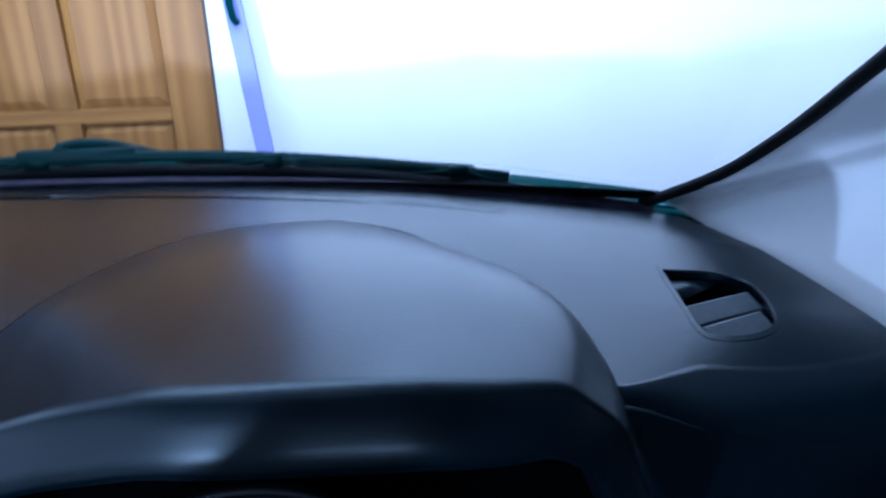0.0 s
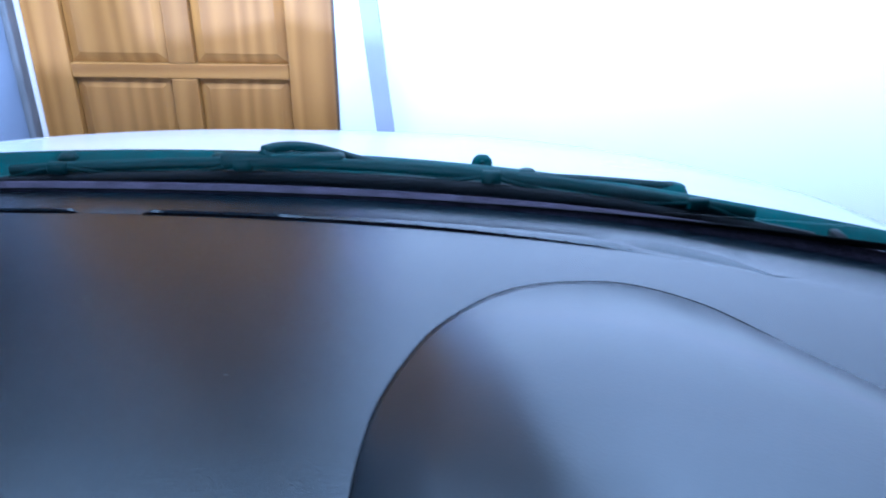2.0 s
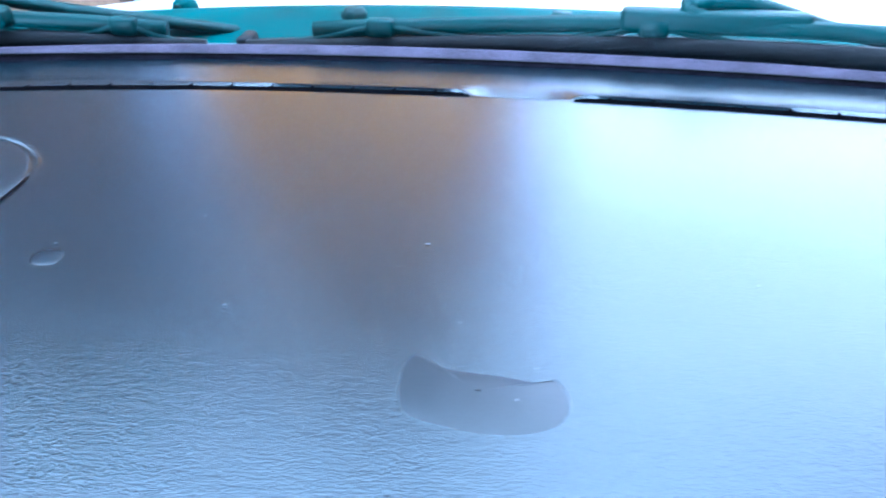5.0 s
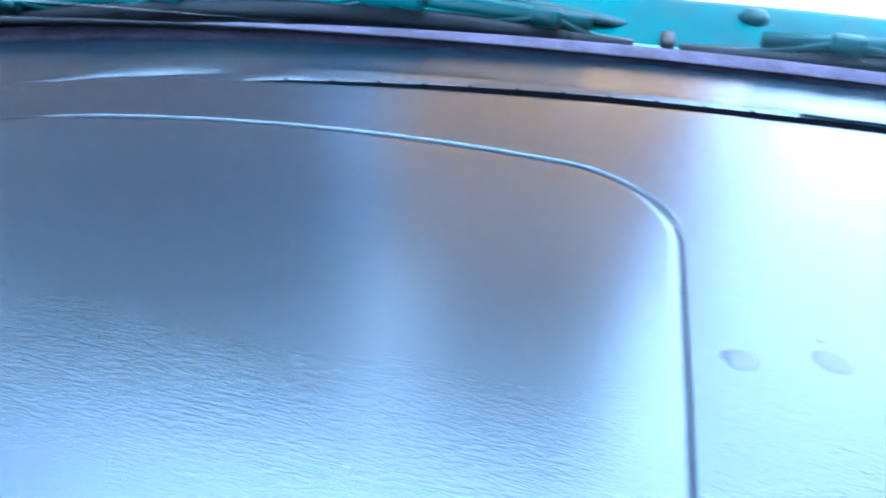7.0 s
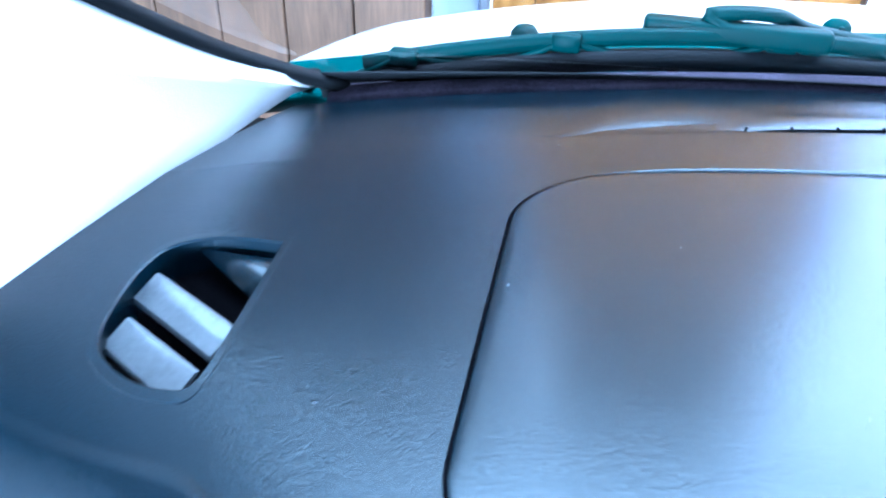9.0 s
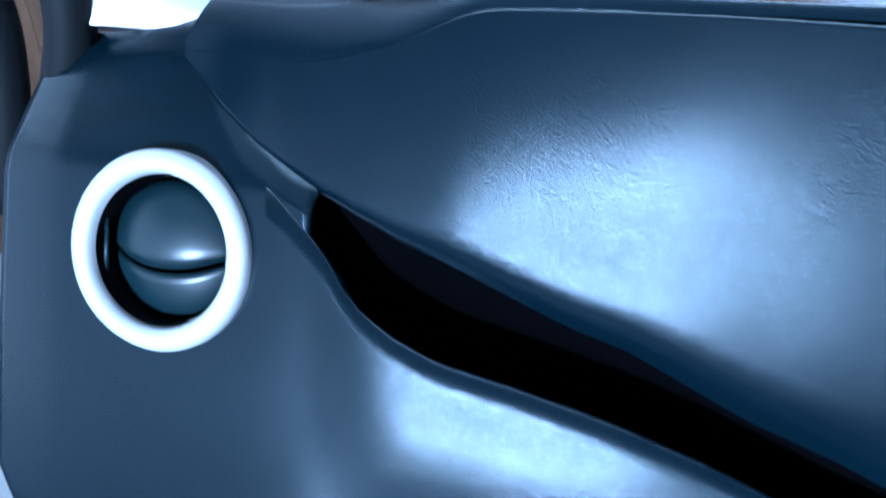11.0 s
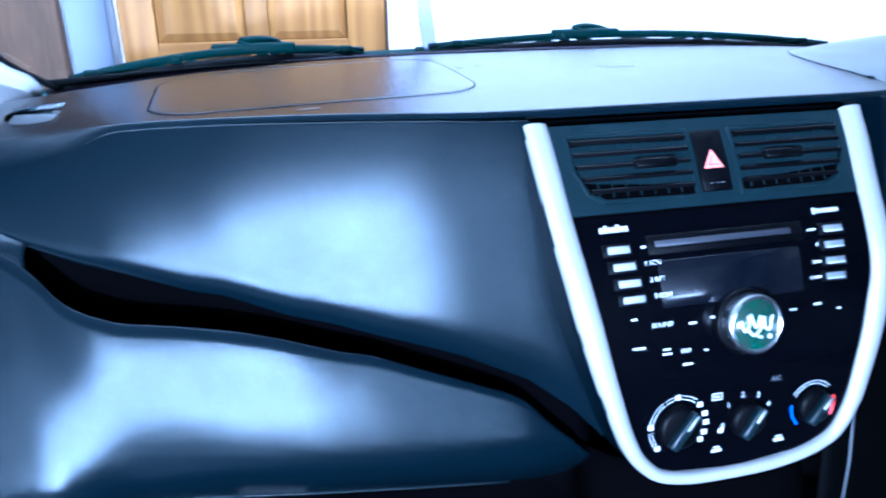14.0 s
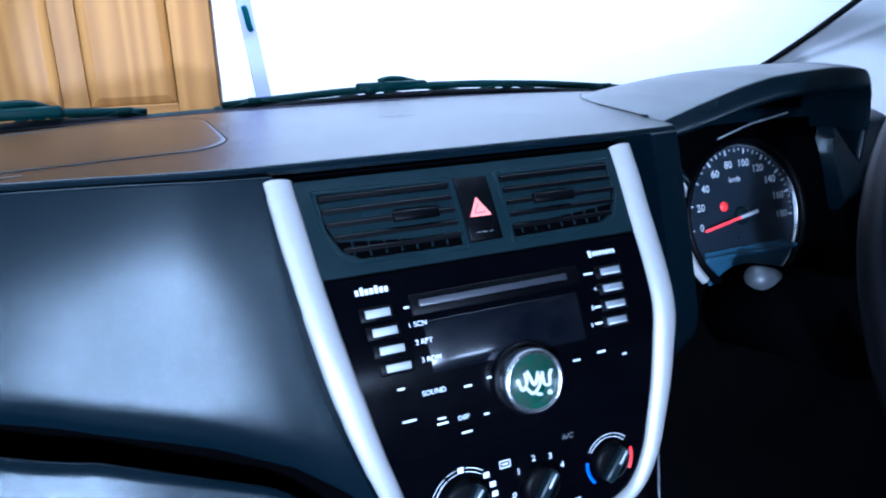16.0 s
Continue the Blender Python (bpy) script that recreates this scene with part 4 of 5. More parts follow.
def con_box(x0, x1, z0, z1, d0, d1, bevel=0.0008, nz=1, shear=0.0):
    """A raised or sunk piece on the console's curved face."""
    rows = []
    b = bevel
    zs = np.linspace(z0, z1, nz + 1)
    for dd, g in ((d0, 0.0), (d1 - b, 0.0), (d1, b)):
        loop = [con(x0 + g, z + (g if i == 0 else -g if i == nz else 0), dd) for i, z in enumerate(zs)]
        loop += [con(x1 - g, z + (g if i == 0 else -g if i == nz else 0), dd) for i, z in reversed(list(enumerate(zs)))]
        rows.append(loop)
    bm = loft(rows, True)
    vs = bm.verts[:]
    n = len(rows[0])
    bm.verts.ensure_lookup_table()
    top = [bm.verts[2 * n + i] for i in range(n)] if len(bm.verts) == 3 * n else None
    if top:
        for i in range(nz):
            bm.faces.new([top[i], top[i + 1], top[n - 2 - i], top[n - 1 - i]])
    return bm


OUT_Z = [1.0, 0.957, 0.92, 0.88, 0.85, 0.82, 0.80, 0.776, 0.755, 0.741, 0.732, 0.7265, 0.7245]
OUT_W = [0.149, 0.1455, 0.1425, 0.1375, 0.1305, 0.1215, 0.1145, 0.1060, 0.0955, 0.083, 0.068, 0.045, 0.02]
half = [(w, z) for w, z in zip(OUT_W, OUT_Z)]


def lean(z):
    return step(0.98, 0.86, z) * step(0.722, 0.745, z)


out_line = smooth_path([(-w + 0.0040 * lean(z), z, 0) for w, z in half] + [(w + 0.0060 * lean(z) + 0.0040 * step(0.85, 0.77, z) * lean(z), z, 0) for w, z in reversed(half)], 5)


def trim_width(p):
    return lerp(p.y, [0.725, 0.76, 0.86, 1.0], [0.0095, 0.0125, 0.0190, 0.0190])


in_line = []
for i, p in enumerate(out_line):
    d = (out_line[min(i + 1, len(out_line) - 1)] - out_line[max(i - 1, 0)]).normalized()
    nrm = Vector((-d.y, d.x, 0))
    if nrm.dot(Vector((0, 0.9, 0)) - p) < 0:
        nrm = -nrm
    if i in (0, len(out_line) - 1):
        nrm = Vector((-math.copysign(1, p.x), 0, 0))
    in_line.append(p + nrm * trim_width(p))

console = thing("centre_console", "black centre console framed by a silver U-shaped trim", "console")
rows = []
for f, d in ((0.0, -0.001), (0.0, 0.003), (0.08, 0.0055), (0.3, 0.0072), (0.6, 0.0070), (0.9, 0.0045), (1.0, 0.0022), (1.0, -0.004)):
    rows.append([con(p.x + (q.x - p.x) * f, p.y + (q.y - p.y) * f, d) for p, q in zip(out_line, in_line)])
side = [[con(p.x, p.y, d) for p in out_line] for d in (0.0025, -0.02, -0.065)]
part("trim_side", loft(side), M_PAD, console, "dark flank of the console")
part("silver_trim", loft(rows), M_SILVER, console, "satin silver U-shaped trim")


def in_half(z):
    return lerp(z, [p.y for p in reversed(in_line[:len(in_line) // 2])], [-p.x for p in reversed(in_line[:len(in_line) // 2])])


def in_half_right(z):
    right = in_line[len(in_line) // 2:]
    return lerp(z, [p.y for p in right], [p.x for p in right])


def face_sheet(z0, z1, d, grow, nz=24):
    rows = []
    for z in np.linspace(z0, z1, nz):
        a, b = -in_half(z) - grow, in_half_right(z) + grow
        rows.append([con(a + (b - a) * c, z, d) for c in np.linspace(0, 1, 17)])
    return loft(rows)


part("vent_panel", face_sheet(0.9385, 0.999, 0.0012, 0.002), M_SATIN, console, "satin dark vent surround")
part("panel_seam", face_sheet(0.9365, 0.939, 0.0003, 0.001, 3), M_GAP, console)
part("backing", box(-0.15, 0.15, 0.01, 0.05, 0.70, 1.002), M_GAP, console, smooth=False)
rows = [[con(c * 0.149, 0.999, 0.001 - 0.004 * k) + Vector((0, 0.012 * k, 0.001)) for c in np.linspace(-1, 1, 9)] for k in (0, 1, 2, 3)]
part("top_ledge", loft(rows), M_BLACK, console)


def centre_vent(sx):
    v = thing("centre_air_vent", "black slatted centre air vent", "air vent", "centre vents", at=con(0.07 * sx, 0.969))
    a0, a1 = 0.0205, 0.1185
    pts = [(a0, 0.9895), (a1, 0.990), (a1 - 0.0015, 0.968), (a1 - 0.010, 0.953), (a1 - 0.022, 0.9475), (a0, 0.9465)]
    loop = [(sx * x - C0 + 0.001, z) for x, z in pts]
    cxv, czv = sx * 0.07, 0.969
    rows = []
    for f, d in ((1.06, 0.0012), (1.04, 0.0026), (1.0, 0.0026), (0.985, 0.0012)):
        rows.append([con(cxv + (x - cxv) * f, czv + (z - czv) * (f + (f - 1) * 1.2), d) for x, z in loop])
    hang(part("frame", loft(rows, True), M_SATIN, smooth=False), v)
    # Flat black sheet puts the vent's inner shade into colour; no hole is cut.
    bm = bmesh.new()
    bm.faces.new([bm.verts.new(con(x, z, 0.0016)) for x, z in loop])
    hang(part("opening_shade", bm, M_GAP, smooth=False), v)
    for k in range(5):
        z = 0.9535 + 0.0082 * k
        xa = a0 + 0.001
        xb = lerp(z, [0.9475, 0.953, 0.968, 0.99], [a1 - 0.022, a1 - 0.011, a1 - 0.0025, a1 - 0.001])
        rows = []
        for x in (xa, (xa + xb) / 2, xb):
            rows.append([con(sx * x - C0 + 0.001, z + dz, d) for dz, d in ((-0.0012, 0.0018), (-0.0016, 0.0034), (0.0006, 0.0046), (0.0014, 0.0040), (0.0016, 0.0018))])
        hang(part("slat", loft(rows, True, True), M_BLACK, smooth=False), v)
    xt = sx * (0.05 if sx < 0 else 0.062)
    hang(part("tab", con_box(xt - 0.017, xt + 0.017, 0.9665, 0.9725, 0.0042, 0.0085, 0.0012), M_BLACK, label="small thumb tab"), v)
    for k in range(7):
        x = sx * lerp(k, [0, 6], [a0 + 0.01, a1 - 0.02])
        hang(part("fin", con_box(x - 0.0006, x + 0.0006, 0.949, 0.988, 0.0017, 0.0021, 0.0001), M_SATIN, smooth=False), v)


centre_vent(-1)
centre_vent(1)

hz = thing("hazard_button", "black hazard warning button with red triangle", "button", at=con(0.0, 0.968))
hang(part("key", con_box(-0.0135, 0.0125, 0.9475, 0.9895, 0.0012, 0.0042, 0.001, 4), M_BLACK), hz)
m = con_matrix(-0.001, 0.9675, 0.0046)
tri = [[m @ Vector((0.0105 * f * math.cos(radians(a)), 0.0105 * f * math.sin(radians(a)), 0.0)) for a in (90, 210, 330)] for f in (1.0, 0.52)]
tri2 = [[m @ Vector((0.0105 * f * math.cos(radians(a)), 0.0105 * f * math.sin(radians(a)), 0.0005)) for a in (90, 210, 330)] for f in (0.44, 0.2, 0.01)]
hang(part("triangle", loft(tri, True), M_HAZ, label="red warning triangle", smooth=False), hz)
hang(part("inner_triangle", loft(tri2, True), M_HAZ, smooth=False), hz)
for k in range(3):
    hang(part("lamp_dot", con_box(-0.007 + 0.005 * k, -0.004 + 0.005 * k, 0.9525, 0.9532, 0.0042, 0.0046, 0.0001), M_DIMPRINT), hz)


def text_mesh(txt, size, m, mat, parent, name="marking"):
    cu = bpy.data.curves.new(name, "FONT")
    cu.body, cu.size, cu.align_x, cu.align_y, cu.resolution_u = txt, size, "CENTER", "CENTER", 2
    cu.offset = size * 0.012
    tmp = bpy.data.objects.new("tmp", cu)
    scene.collection.objects.link(tmp)
    bpy.context.view_layer.update()
    me = bpy.data.meshes.new_from_object(tmp.evaluated_get(bpy.context.evaluated_depsgraph_get()))
    bpy.data.objects.remove(tmp)
    me.transform(m)
    me.materials.clear()
    me.materials.append(mat)
    ob = new(name, me)
    return hang(ob, parent)


radio = thing("car_radio", "black car stereo with lit side keys and round knob", "car radio", at=con(0, 0.88))
hang(part("faceplate", face_sheet(0.8165, 0.9365, 0.0012, 0.001, 20), M_GLOSS, label="dark faceplate"), radio)
hang(part("slot_bezel", con_box(-0.068, 0.066, 0.9085, 0.9215, 0.0012, 0.0026, 0.0008), M_BLACK), radio)
hang(part("disc_slot", con_box(-0.062, 0.055, 0.9135, 0.9175, 0.0026, 0.0032, 0.0003), M_SLOT, label="disc slot"), radio)
hang(part("display", con_box(-0.062, 0.060, 0.8715, 0.9045, 0.0012, 0.0022, 0.0006, 4), M_SCREEN, label="dark glossy display"), radio)
for k in range(4):
    z = 0.914 - 0.0112 * k
    for sx in (-1, 1):
        xc = (-0.092 + 0.0023 * k) if sx < 0 else (0.0935 - 0.0015 * k)
        base = hang(part("key_base", con_box(xc - 0.0125, xc + 0.011, z - 0.0042, z + 0.0042, 0.0012, 0.0028, 0.0006), M_BLACK), radio)
        key = part("key_lens", con_box(xc - 0.0085, xc + 0.0085, z - 0.0024, z + 0.0024, 0.0028, 0.0038, 0.0005), M_KEY if sx < 0 else M_KEYDIM, base, "pale lit key" if sx < 0 else "dim grey key")
        if sx > 0:
            line = part("key_line", con_box(xc - 0.0078, xc + 0.0078, z - 0.0023, z - 0.0013, 0.0038, 0.0041, 0.0001), M_WHITE, base)
            line.matrix_parent_inverse = Matrix.Identity(4)
        key.matrix_parent_inverse = base.matrix_parent_inverse.copy() if False else Matrix.Identity(4)
for txt, x, z, s in (("1 SCN", -0.0665, 0.9035, 0.0052), ("2 RPT", -0.0645, 0.8925, 0.0052), ("3 RDM", -0.0615, 0.8812, 0.0052), ("5", 0.0705, 0.8915, 0.005), ("6", 0.067, 0.8805, 0.005), ("4", 0.0765, 0.9035, 0.005)):
    text_mesh(txt, s, con_matrix(x, z, 0.0026), M_WHITE, radio)
text_mesh("SOUND", 0.0052, con_matrix(-0.063, 0.8595, 0.0019), M_WHITE, radio)
text_mesh("DISP", 0.0046, con_matrix(-0.044, 0.8375, 0.0019), M_WHITE, radio)


def print_bar(x, z, w, h, mat, parent, d=0.0018):
    return hang(part("print", con_box(x - w / 2, x + w / 2, z - h / 2, z + h / 2, d, d + 0.0003, 0.0001), mat, smooth=False), parent)


# maker's marks as plain shapes
for k in range(7):
    print_bar(-0.103 + 0.0034 * k, 0.9277 + (0.0006 if k in (1, 4) else 0), 0.0026, 0.0048 if k in (1, 4) else 0.0036, M_WHITE, radio)
for k in range(7):
    print_bar(0.084 + 0.0030 * k, 0.9272, 0.0022, 0.0030, M_WHITE, radio)
print_bar(0.0805, 0.9273, 0.0028, 0.0046, M_WHITE, radio)
for x, z, w in ((-0.0715, 0.9145, 0.004), (-0.086, 0.866, 0.005), (-0.038, 0.858, 0.006), (-0.0215, 0.8605, 0.004), (-0.083, 0.844, 0.010), (-0.060, 0.8405, 0.006), (-0.060, 0.837, 0.008), (-0.027, 0.836, 0.004), (-0.043, 0.827, 0.008), (0.050, 0.858, 0.006), (0.072, 0.860, 0.007), (0.092, 0.8545, 0.004), (0.0745, 0.9145, 0.008), (0.0755, 0.8917, 0.006), (0.0735, 0.8806, 0.007)):
    print_bar(x, z, w, 0.0016, M_WHITE, radio)
# knob with a green enamel badge
mk = con_matrix(0.0055, 0.8545, 0.001)
hang(part("knob_collar", lathe([(0.0265, 0.0), (0.0265, 0.003), (0.025, 0.005), (0.023, 0.005)], mk, 48), M_BLACK), radio)
knob = hang(part("volume_knob", lathe([(0.0235, 0.003), (0.0240, 0.012), (0.0235, 0.0165), (0.0220, 0.0185), (0.0205, 0.0180), (0.0195, 0.0168)], mk, 56), M_CHROME, label="silver-rimmed volume knob"), radio)
hang(part("badge", lathe([(0.0, 0.0172), (0.0198, 0.0170), (0.0200, 0.0160)], mk, 48), M_GREEN, label="green enamel badge with pale strokes"), radio)
strokes = [[(-0.014, 0.004), (-0.011, -0.004), (-0.007, 0.001), (-0.008, 0.008)], [(-0.006, 0.009), (-0.001, -0.002), (0.003, 0.007)], [(-0.008, -0.003), (-0.003, -0.008), (0.003, -0.003), (0.004, 0.004)], [(0.006, 0.006), (0.007, -0.003), (0.011, -0.004), (0.012, 0.003), (0.014, 0.006)], [(0.0, -0.009), (0.004, -0.010)]]
for st in strokes:
    hang(part("badge_stroke", tube([mk @ Vector((p.x, p.y, 0.0176)) for p in smooth_path([(*q, 0) for q in st], 6)], 0.0012, 6), M_WHITE), radio)
hang(part("badge_dot", lathe([(0.0, 0.0186), (0.0018, 0.018), (0.002, 0.0172)], mk @ Matrix.Translation((0.011, -0.010, 0)), 10), M_WHITE), radio)

climate = thing("climate_panel", "black climate control panel with three rotary dials", "climate control", at=con(0, 0.775))
hang(part("faceplate", face_sheet(0.7335, 0.8160, 0.0010, 0.001, 20), M_GLOSS, label="black control faceplate"), climate)
hang(part("panel_line", face_sheet(0.8158, 0.8168, 0.0006, 0.0, 3), M_GAP), climate)


def dial(x, z, r, angle):
    m = con_matrix(x, z, 0.001)
    k = hang(part("dial", lathe([(r, 0.0), (r, 0.0035), (r - 0.0015, 0.006), (r - 0.004, 0.007), (0.0, 0.007)], m, 40), M_BLACK, label="round black dial"), climate)
    g = m @ pose(0, 0, 0, 0, 0, angle)
    bm = box(-0.0038, 0.0038, -r * 0.92, r * 0.92, 0.006, 0.013, 0.0015)
    bmesh.ops.transform(bm, matrix=g, verts=bm.verts)
    grip = part("grip", bm, M_SATIN, k)
    bm = box(-0.0008, 0.0008, r * 0.1, r * 0.85, 0.0128, 0.0134)
    bmesh.ops.transform(bm, matrix=g, verts=bm.verts)
    part("pointer", bm, M_WHITE, k)
    return m


def arc_print(m, r, a0, a1, w, mat, h=0.0012, outline=False):
    if outline:
        for rr in (r - w, r + w):
            hang(part("scale_line", lathe([(rr - 0.0003, h), (rr + 0.0003, h)], m, 20, a0, a1), mat), climate)
        return
    hang(part("scale_arc", lathe([(r - w, h - 0.0003), (r - w, h), (r + w, h), (r + w, h - 0.0003)], m, 20, a0, a1), mat), climate)


ml = dial(-0.050, 0.7765, 0.0185, -38)
for a0, a1 in ((100, 118), (122, 168), (184, 214), (52, 84)):
    arc_print(ml, 0.0245, a0, a1, 0.0014, M_WHITE, outline=True)
for a in (92, 174, 222, 40, 18, 0, -20, -36):
    p = ml @ Vector((0.0245 * math.cos(radians(a)), 0.0245 * math.sin(radians(a)), 0))
    print_bar((p.x - C0) / CW, p.z, 0.0046, 0.0042, M_WHITE, climate)
mr = dial(0.0705, 0.7755, 0.0155, -40)
arc_print(mr, 0.0205, 80, 150, 0.0013, M_WHITE, outline=True)
arc_print(mr, 0.0205, 45, 78, 0.0013, M_WHITE, outline=True)
arc_print(mr, 0.0205, 172, 226, 0.0011, M_BLUEP)
arc_print(mr, 0.0205, -32, 18, 0.0014, M_RED)
mm = dial(0.010, 0.7735, 0.0155, -35)
for txt, a in (("0", 192), ("1", 140), ("2", 100), ("3", 62), ("4", 25)):
    text_mesh(txt, 0.0068, con_matrix(0.010 + 0.0215 * math.cos(radians(a)), 0.7745 + 0.020 * math.sin(radians(a)), 0.0016), M_WHITE, climate)
text_mesh("A/C", 0.0058, con_matrix(0.036, 0.8035, 0.0014), M_DIMPRINT, climate)
for x, z, w, h in ((-0.0165, 0.7985, 0.0085, 0.0010), (-0.0165, 0.7935, 0.0085, 0.0010), (-0.0205, 0.796, 0.0008, 0.0055), (-0.0125, 0.796, 0.0008, 0.0055), (-0.0165, 0.796, 0.0045, 0.0015), (-0.0155, 0.7495, 0.009, 0.0026), (-0.0155, 0.7525, 0.006, 0.0014), (0.041, 0.7495, 0.009, 0.0026), (0.041, 0.7525, 0.006, 0.0014), (-0.0125, 0.7665, 0.0042, 0.0042)):
    print_bar(x, z, w, h, M_WHITE, climate, 0.0012)
# tunnel and knee panels below
low = thing("console_base", "dark plastic console base under the climate panel", "console")
rows = []
for z in np.linspace(0.45, 0.735, 12):
    w = lerp(z, [0.45, 0.70, 0.735], [0.10, 0.112, 0.115])
    rows.append([(C0 + c * w, lerp(z, [0.45, 0.735], [-0.20, -0.088]) + 0.05 * abs(c) ** 6, z) for c in np.linspace(-1, 1, 21)])
part("body", loft(rows), M_GAP, low, thick=0.004)
rows = []
for z in np.linspace(0.50, 0.87, 20):
    rows.append([(x, lerp(x, [0.13, 0.17, 0.30, 0.6], [-0.055, 0.0, 0.03, 0.06]) - 0.14 * (0.95 - z) * step(0.95, 0.80, z), z - 0.02) for x in np.linspace(0.112, 0.60, 30)])
part("knee_panel", loft(rows), M_DEEP, low, "dark driver side knee panel", thick=0.004)
part("panel_edge", tube([(0.126, -0.108, 0.62), (0.131, -0.098, 0.70), (0.135, -0.085, 0.76)], 0.0012, 6), M_DIMPRINT, low, "pale edge of the knee panel")

# ---- instrument cluster ----
cluster = thing("instrument_cluster", "round speedometer with red needle in a dark binnacle", "speedometer", at=(0.31, 0.03, 0.92))
gt = 16.0
MG = Matrix.Translation((0.3245, 0.030, 0.910)) @ pose(0, 0, 0, 90 - gt, 0, 0) @ Matrix.Scale(1.185, 4)


def grot(bm):
    bmesh.ops.transform(bm, matrix=MG, verts=bm.verts)
    return bm


hang(part("dial_face", lathe([(0.0, 0.0), (0.060, 0.0)], MG, 64), M_DIAL, label="dark speedometer dial"), cluster)
hang(part("bezel", lathe([(0.0605, 0.001), (0.0615, 0.008), (0.064, 0.010), (0.0665, 0.008), (0.067, -0.01)], MG, 72), M_BLACK), cluster)
hang(part("bright_ring", lathe([(0.0595, 0.0010), (0.0606, 0.0035), (0.0615, 0.0045), (0.0622, 0.0035)], MG, 72, -62, 242), M_CHROME, label="thin bright ring"), cluster)
# Silver arc paints the pale reflection on the gauge's inner wall.
hang(part("reflection_crescent", lathe([(0.0675, 0.004), (0.069, 0.009), (0.073, 0.010), (0.0755, 0.006)], MG, 30, 150, 222), M_SILVER, label="silver crescent standing in for a reflection beside the dial"), cluster)
hang(part("lower_window", grot(box(-0.046, 0.046, -0.054, -0.026, 0.0008, 0.002, 0.0005)), M_LENS, label="smoked trip display window"), cluster)
hang(part("window_band", grot(box(-0.05, 0.058, -0.0345, -0.030, 0.002, 0.007, 0.001)), M_LENS), cluster)


def gauge_angle(v):
    return 187 - v * (192.0 / 180.0)


for v in range(0, 181, 5):
    a = radians(gauge_angle(v))
    big, mid = v % 20 == 0, v % 10 == 0
    r0 = 0.0535 if big else 0.0550 if mid else 0.0562
    bm = box(r0, 0.0582, -0.0007 if big else -0.00035, 0.0007 if big else 0.00035, 0.0006, 0.0010)
    bmesh.ops.transform(bm, matrix=MG @ Matrix.Rotation(a, 4, "Z"), verts=bm.verts)
    hang(part("tick", bm, M_WHITE, smooth=False), cluster)
for v in range(0, 181, 20):
    a = radians(gauge_angle(v))
    text_mesh(str(v), 0.0088, MG @ Matrix.Translation((0.0452 * math.cos(a), 0.0452 * math.sin(a), 0.0008)), M_WHITE, cluster, "numeral")
text_mesh("km/h", 0.0062, MG @ Matrix.Translation((-0.004, 0.0315, 0.0008)), M_WHITE, cluster)
a = radians(gauge_angle(0) + 3)
bm = box(0.004, 0.046, -0.0011, 0.0011, 0.0045, 0.006)
bmesh.ops.transform(bm, matrix=MG @ Matrix.Rotation(a, 4, "Z"), verts=bm.verts)
hang(part("needle", bm, M_NEEDLE, label="red needle at zero", smooth=False), cluster)
bm = box(-0.013, 0.006, -0.0014, 0.0014, 0.0045, 0.0065)
bmesh.ops.transform(bm, matrix=MG @ Matrix.Rotation(a, 4, "Z"), verts=bm.verts)
hang(part("needle_tail", bm, M_WHITE, label="white needle tail", smooth=False), cluster)
hang(part("hub", lathe([(0.0, 0.0042), (0.006, 0.0040), (0.008, 0.0020), (0.008, 0.0)], MG, 28), M_SATIN), cluster)
hang(part("warning_lamp", lathe([(0.0, 0.0010), (0.0040, 0.0010), (0.0040, 0.0006)], MG @ Matrix.Translation((-0.019, 0.010, 0.0003)), 16), M_LEDRED, label="lit red warning lamp"), cluster)
hang(part("surround", grot(loft([[Vector((r * math.cos(t) * sxx, r * math.sin(t) * 0.95, h)) for t in [2 * math.pi * k / 48 for k in range(48)]] for r, h, sxx in ((0.067, -0.004, 1.0), (0.085, -0.006, 1.3), (0.12, -0.010, 1.5))], True)), M_GAP, label="black surround"), cluster)
hang(part("back_wall", box(0.168, 0.452, 0.058, 0.064, 0.72, 1.0), M_GAP), cluster)
hang(part("trim_line", tube([(0.235, -0.02, 1.002), (0.27, -0.022, 1.013), (0.31, -0.024, 1.020)], 0.0009, 6), M_DIMPRINT, label="fine pale edge line"), cluster)

stalk = thing("column_stalk", "grey-tipped stalk on the steering column", "stalk", at=(0.29, -0.06, 0.86))
hang(part("knob", tube([(0.266, -0.045, 0.878), (0.274, -0.045, 0.875), (0.292, -0.043, 0.869), (0.300, -0.041, 0.866)], 0.0110, 16, 1.0, [0.85, 1.0, 1.0, 0.85]), M_STALK, label="rounded grey stalk end"), stalk)
hang(part("lever", tube([(0.298, -0.041, 0.866), (0.318, -0.03, 0.86), (0.335, -0.01, 0.85)], 0.0075, 12), M_BLACK), stalk)
hang(part("column_cover", tube([(0.315, -0.13, 0.845), (0.315, -0.05, 0.835), (0.315, 0.05, 0.815)], 0.052, 24, 0.8), M_GAP, label="black steering column cover"), stalk)

wheel = thing("steering_wheel", "dark steering wheel with red marks on its rim cover", "steering wheel", at=(0.327, -0.262, 0.905))
MW = Matrix.Translation((0.327, -0.262, 0.915)) @ pose(0, 0, 0, 90 - 24)
rim = [MW @ Vector((0.180 * math.cos(radians(a)), 0.180 * math.sin(radians(a)), 0)) for a in range(0, 361, 5)]
rows = []
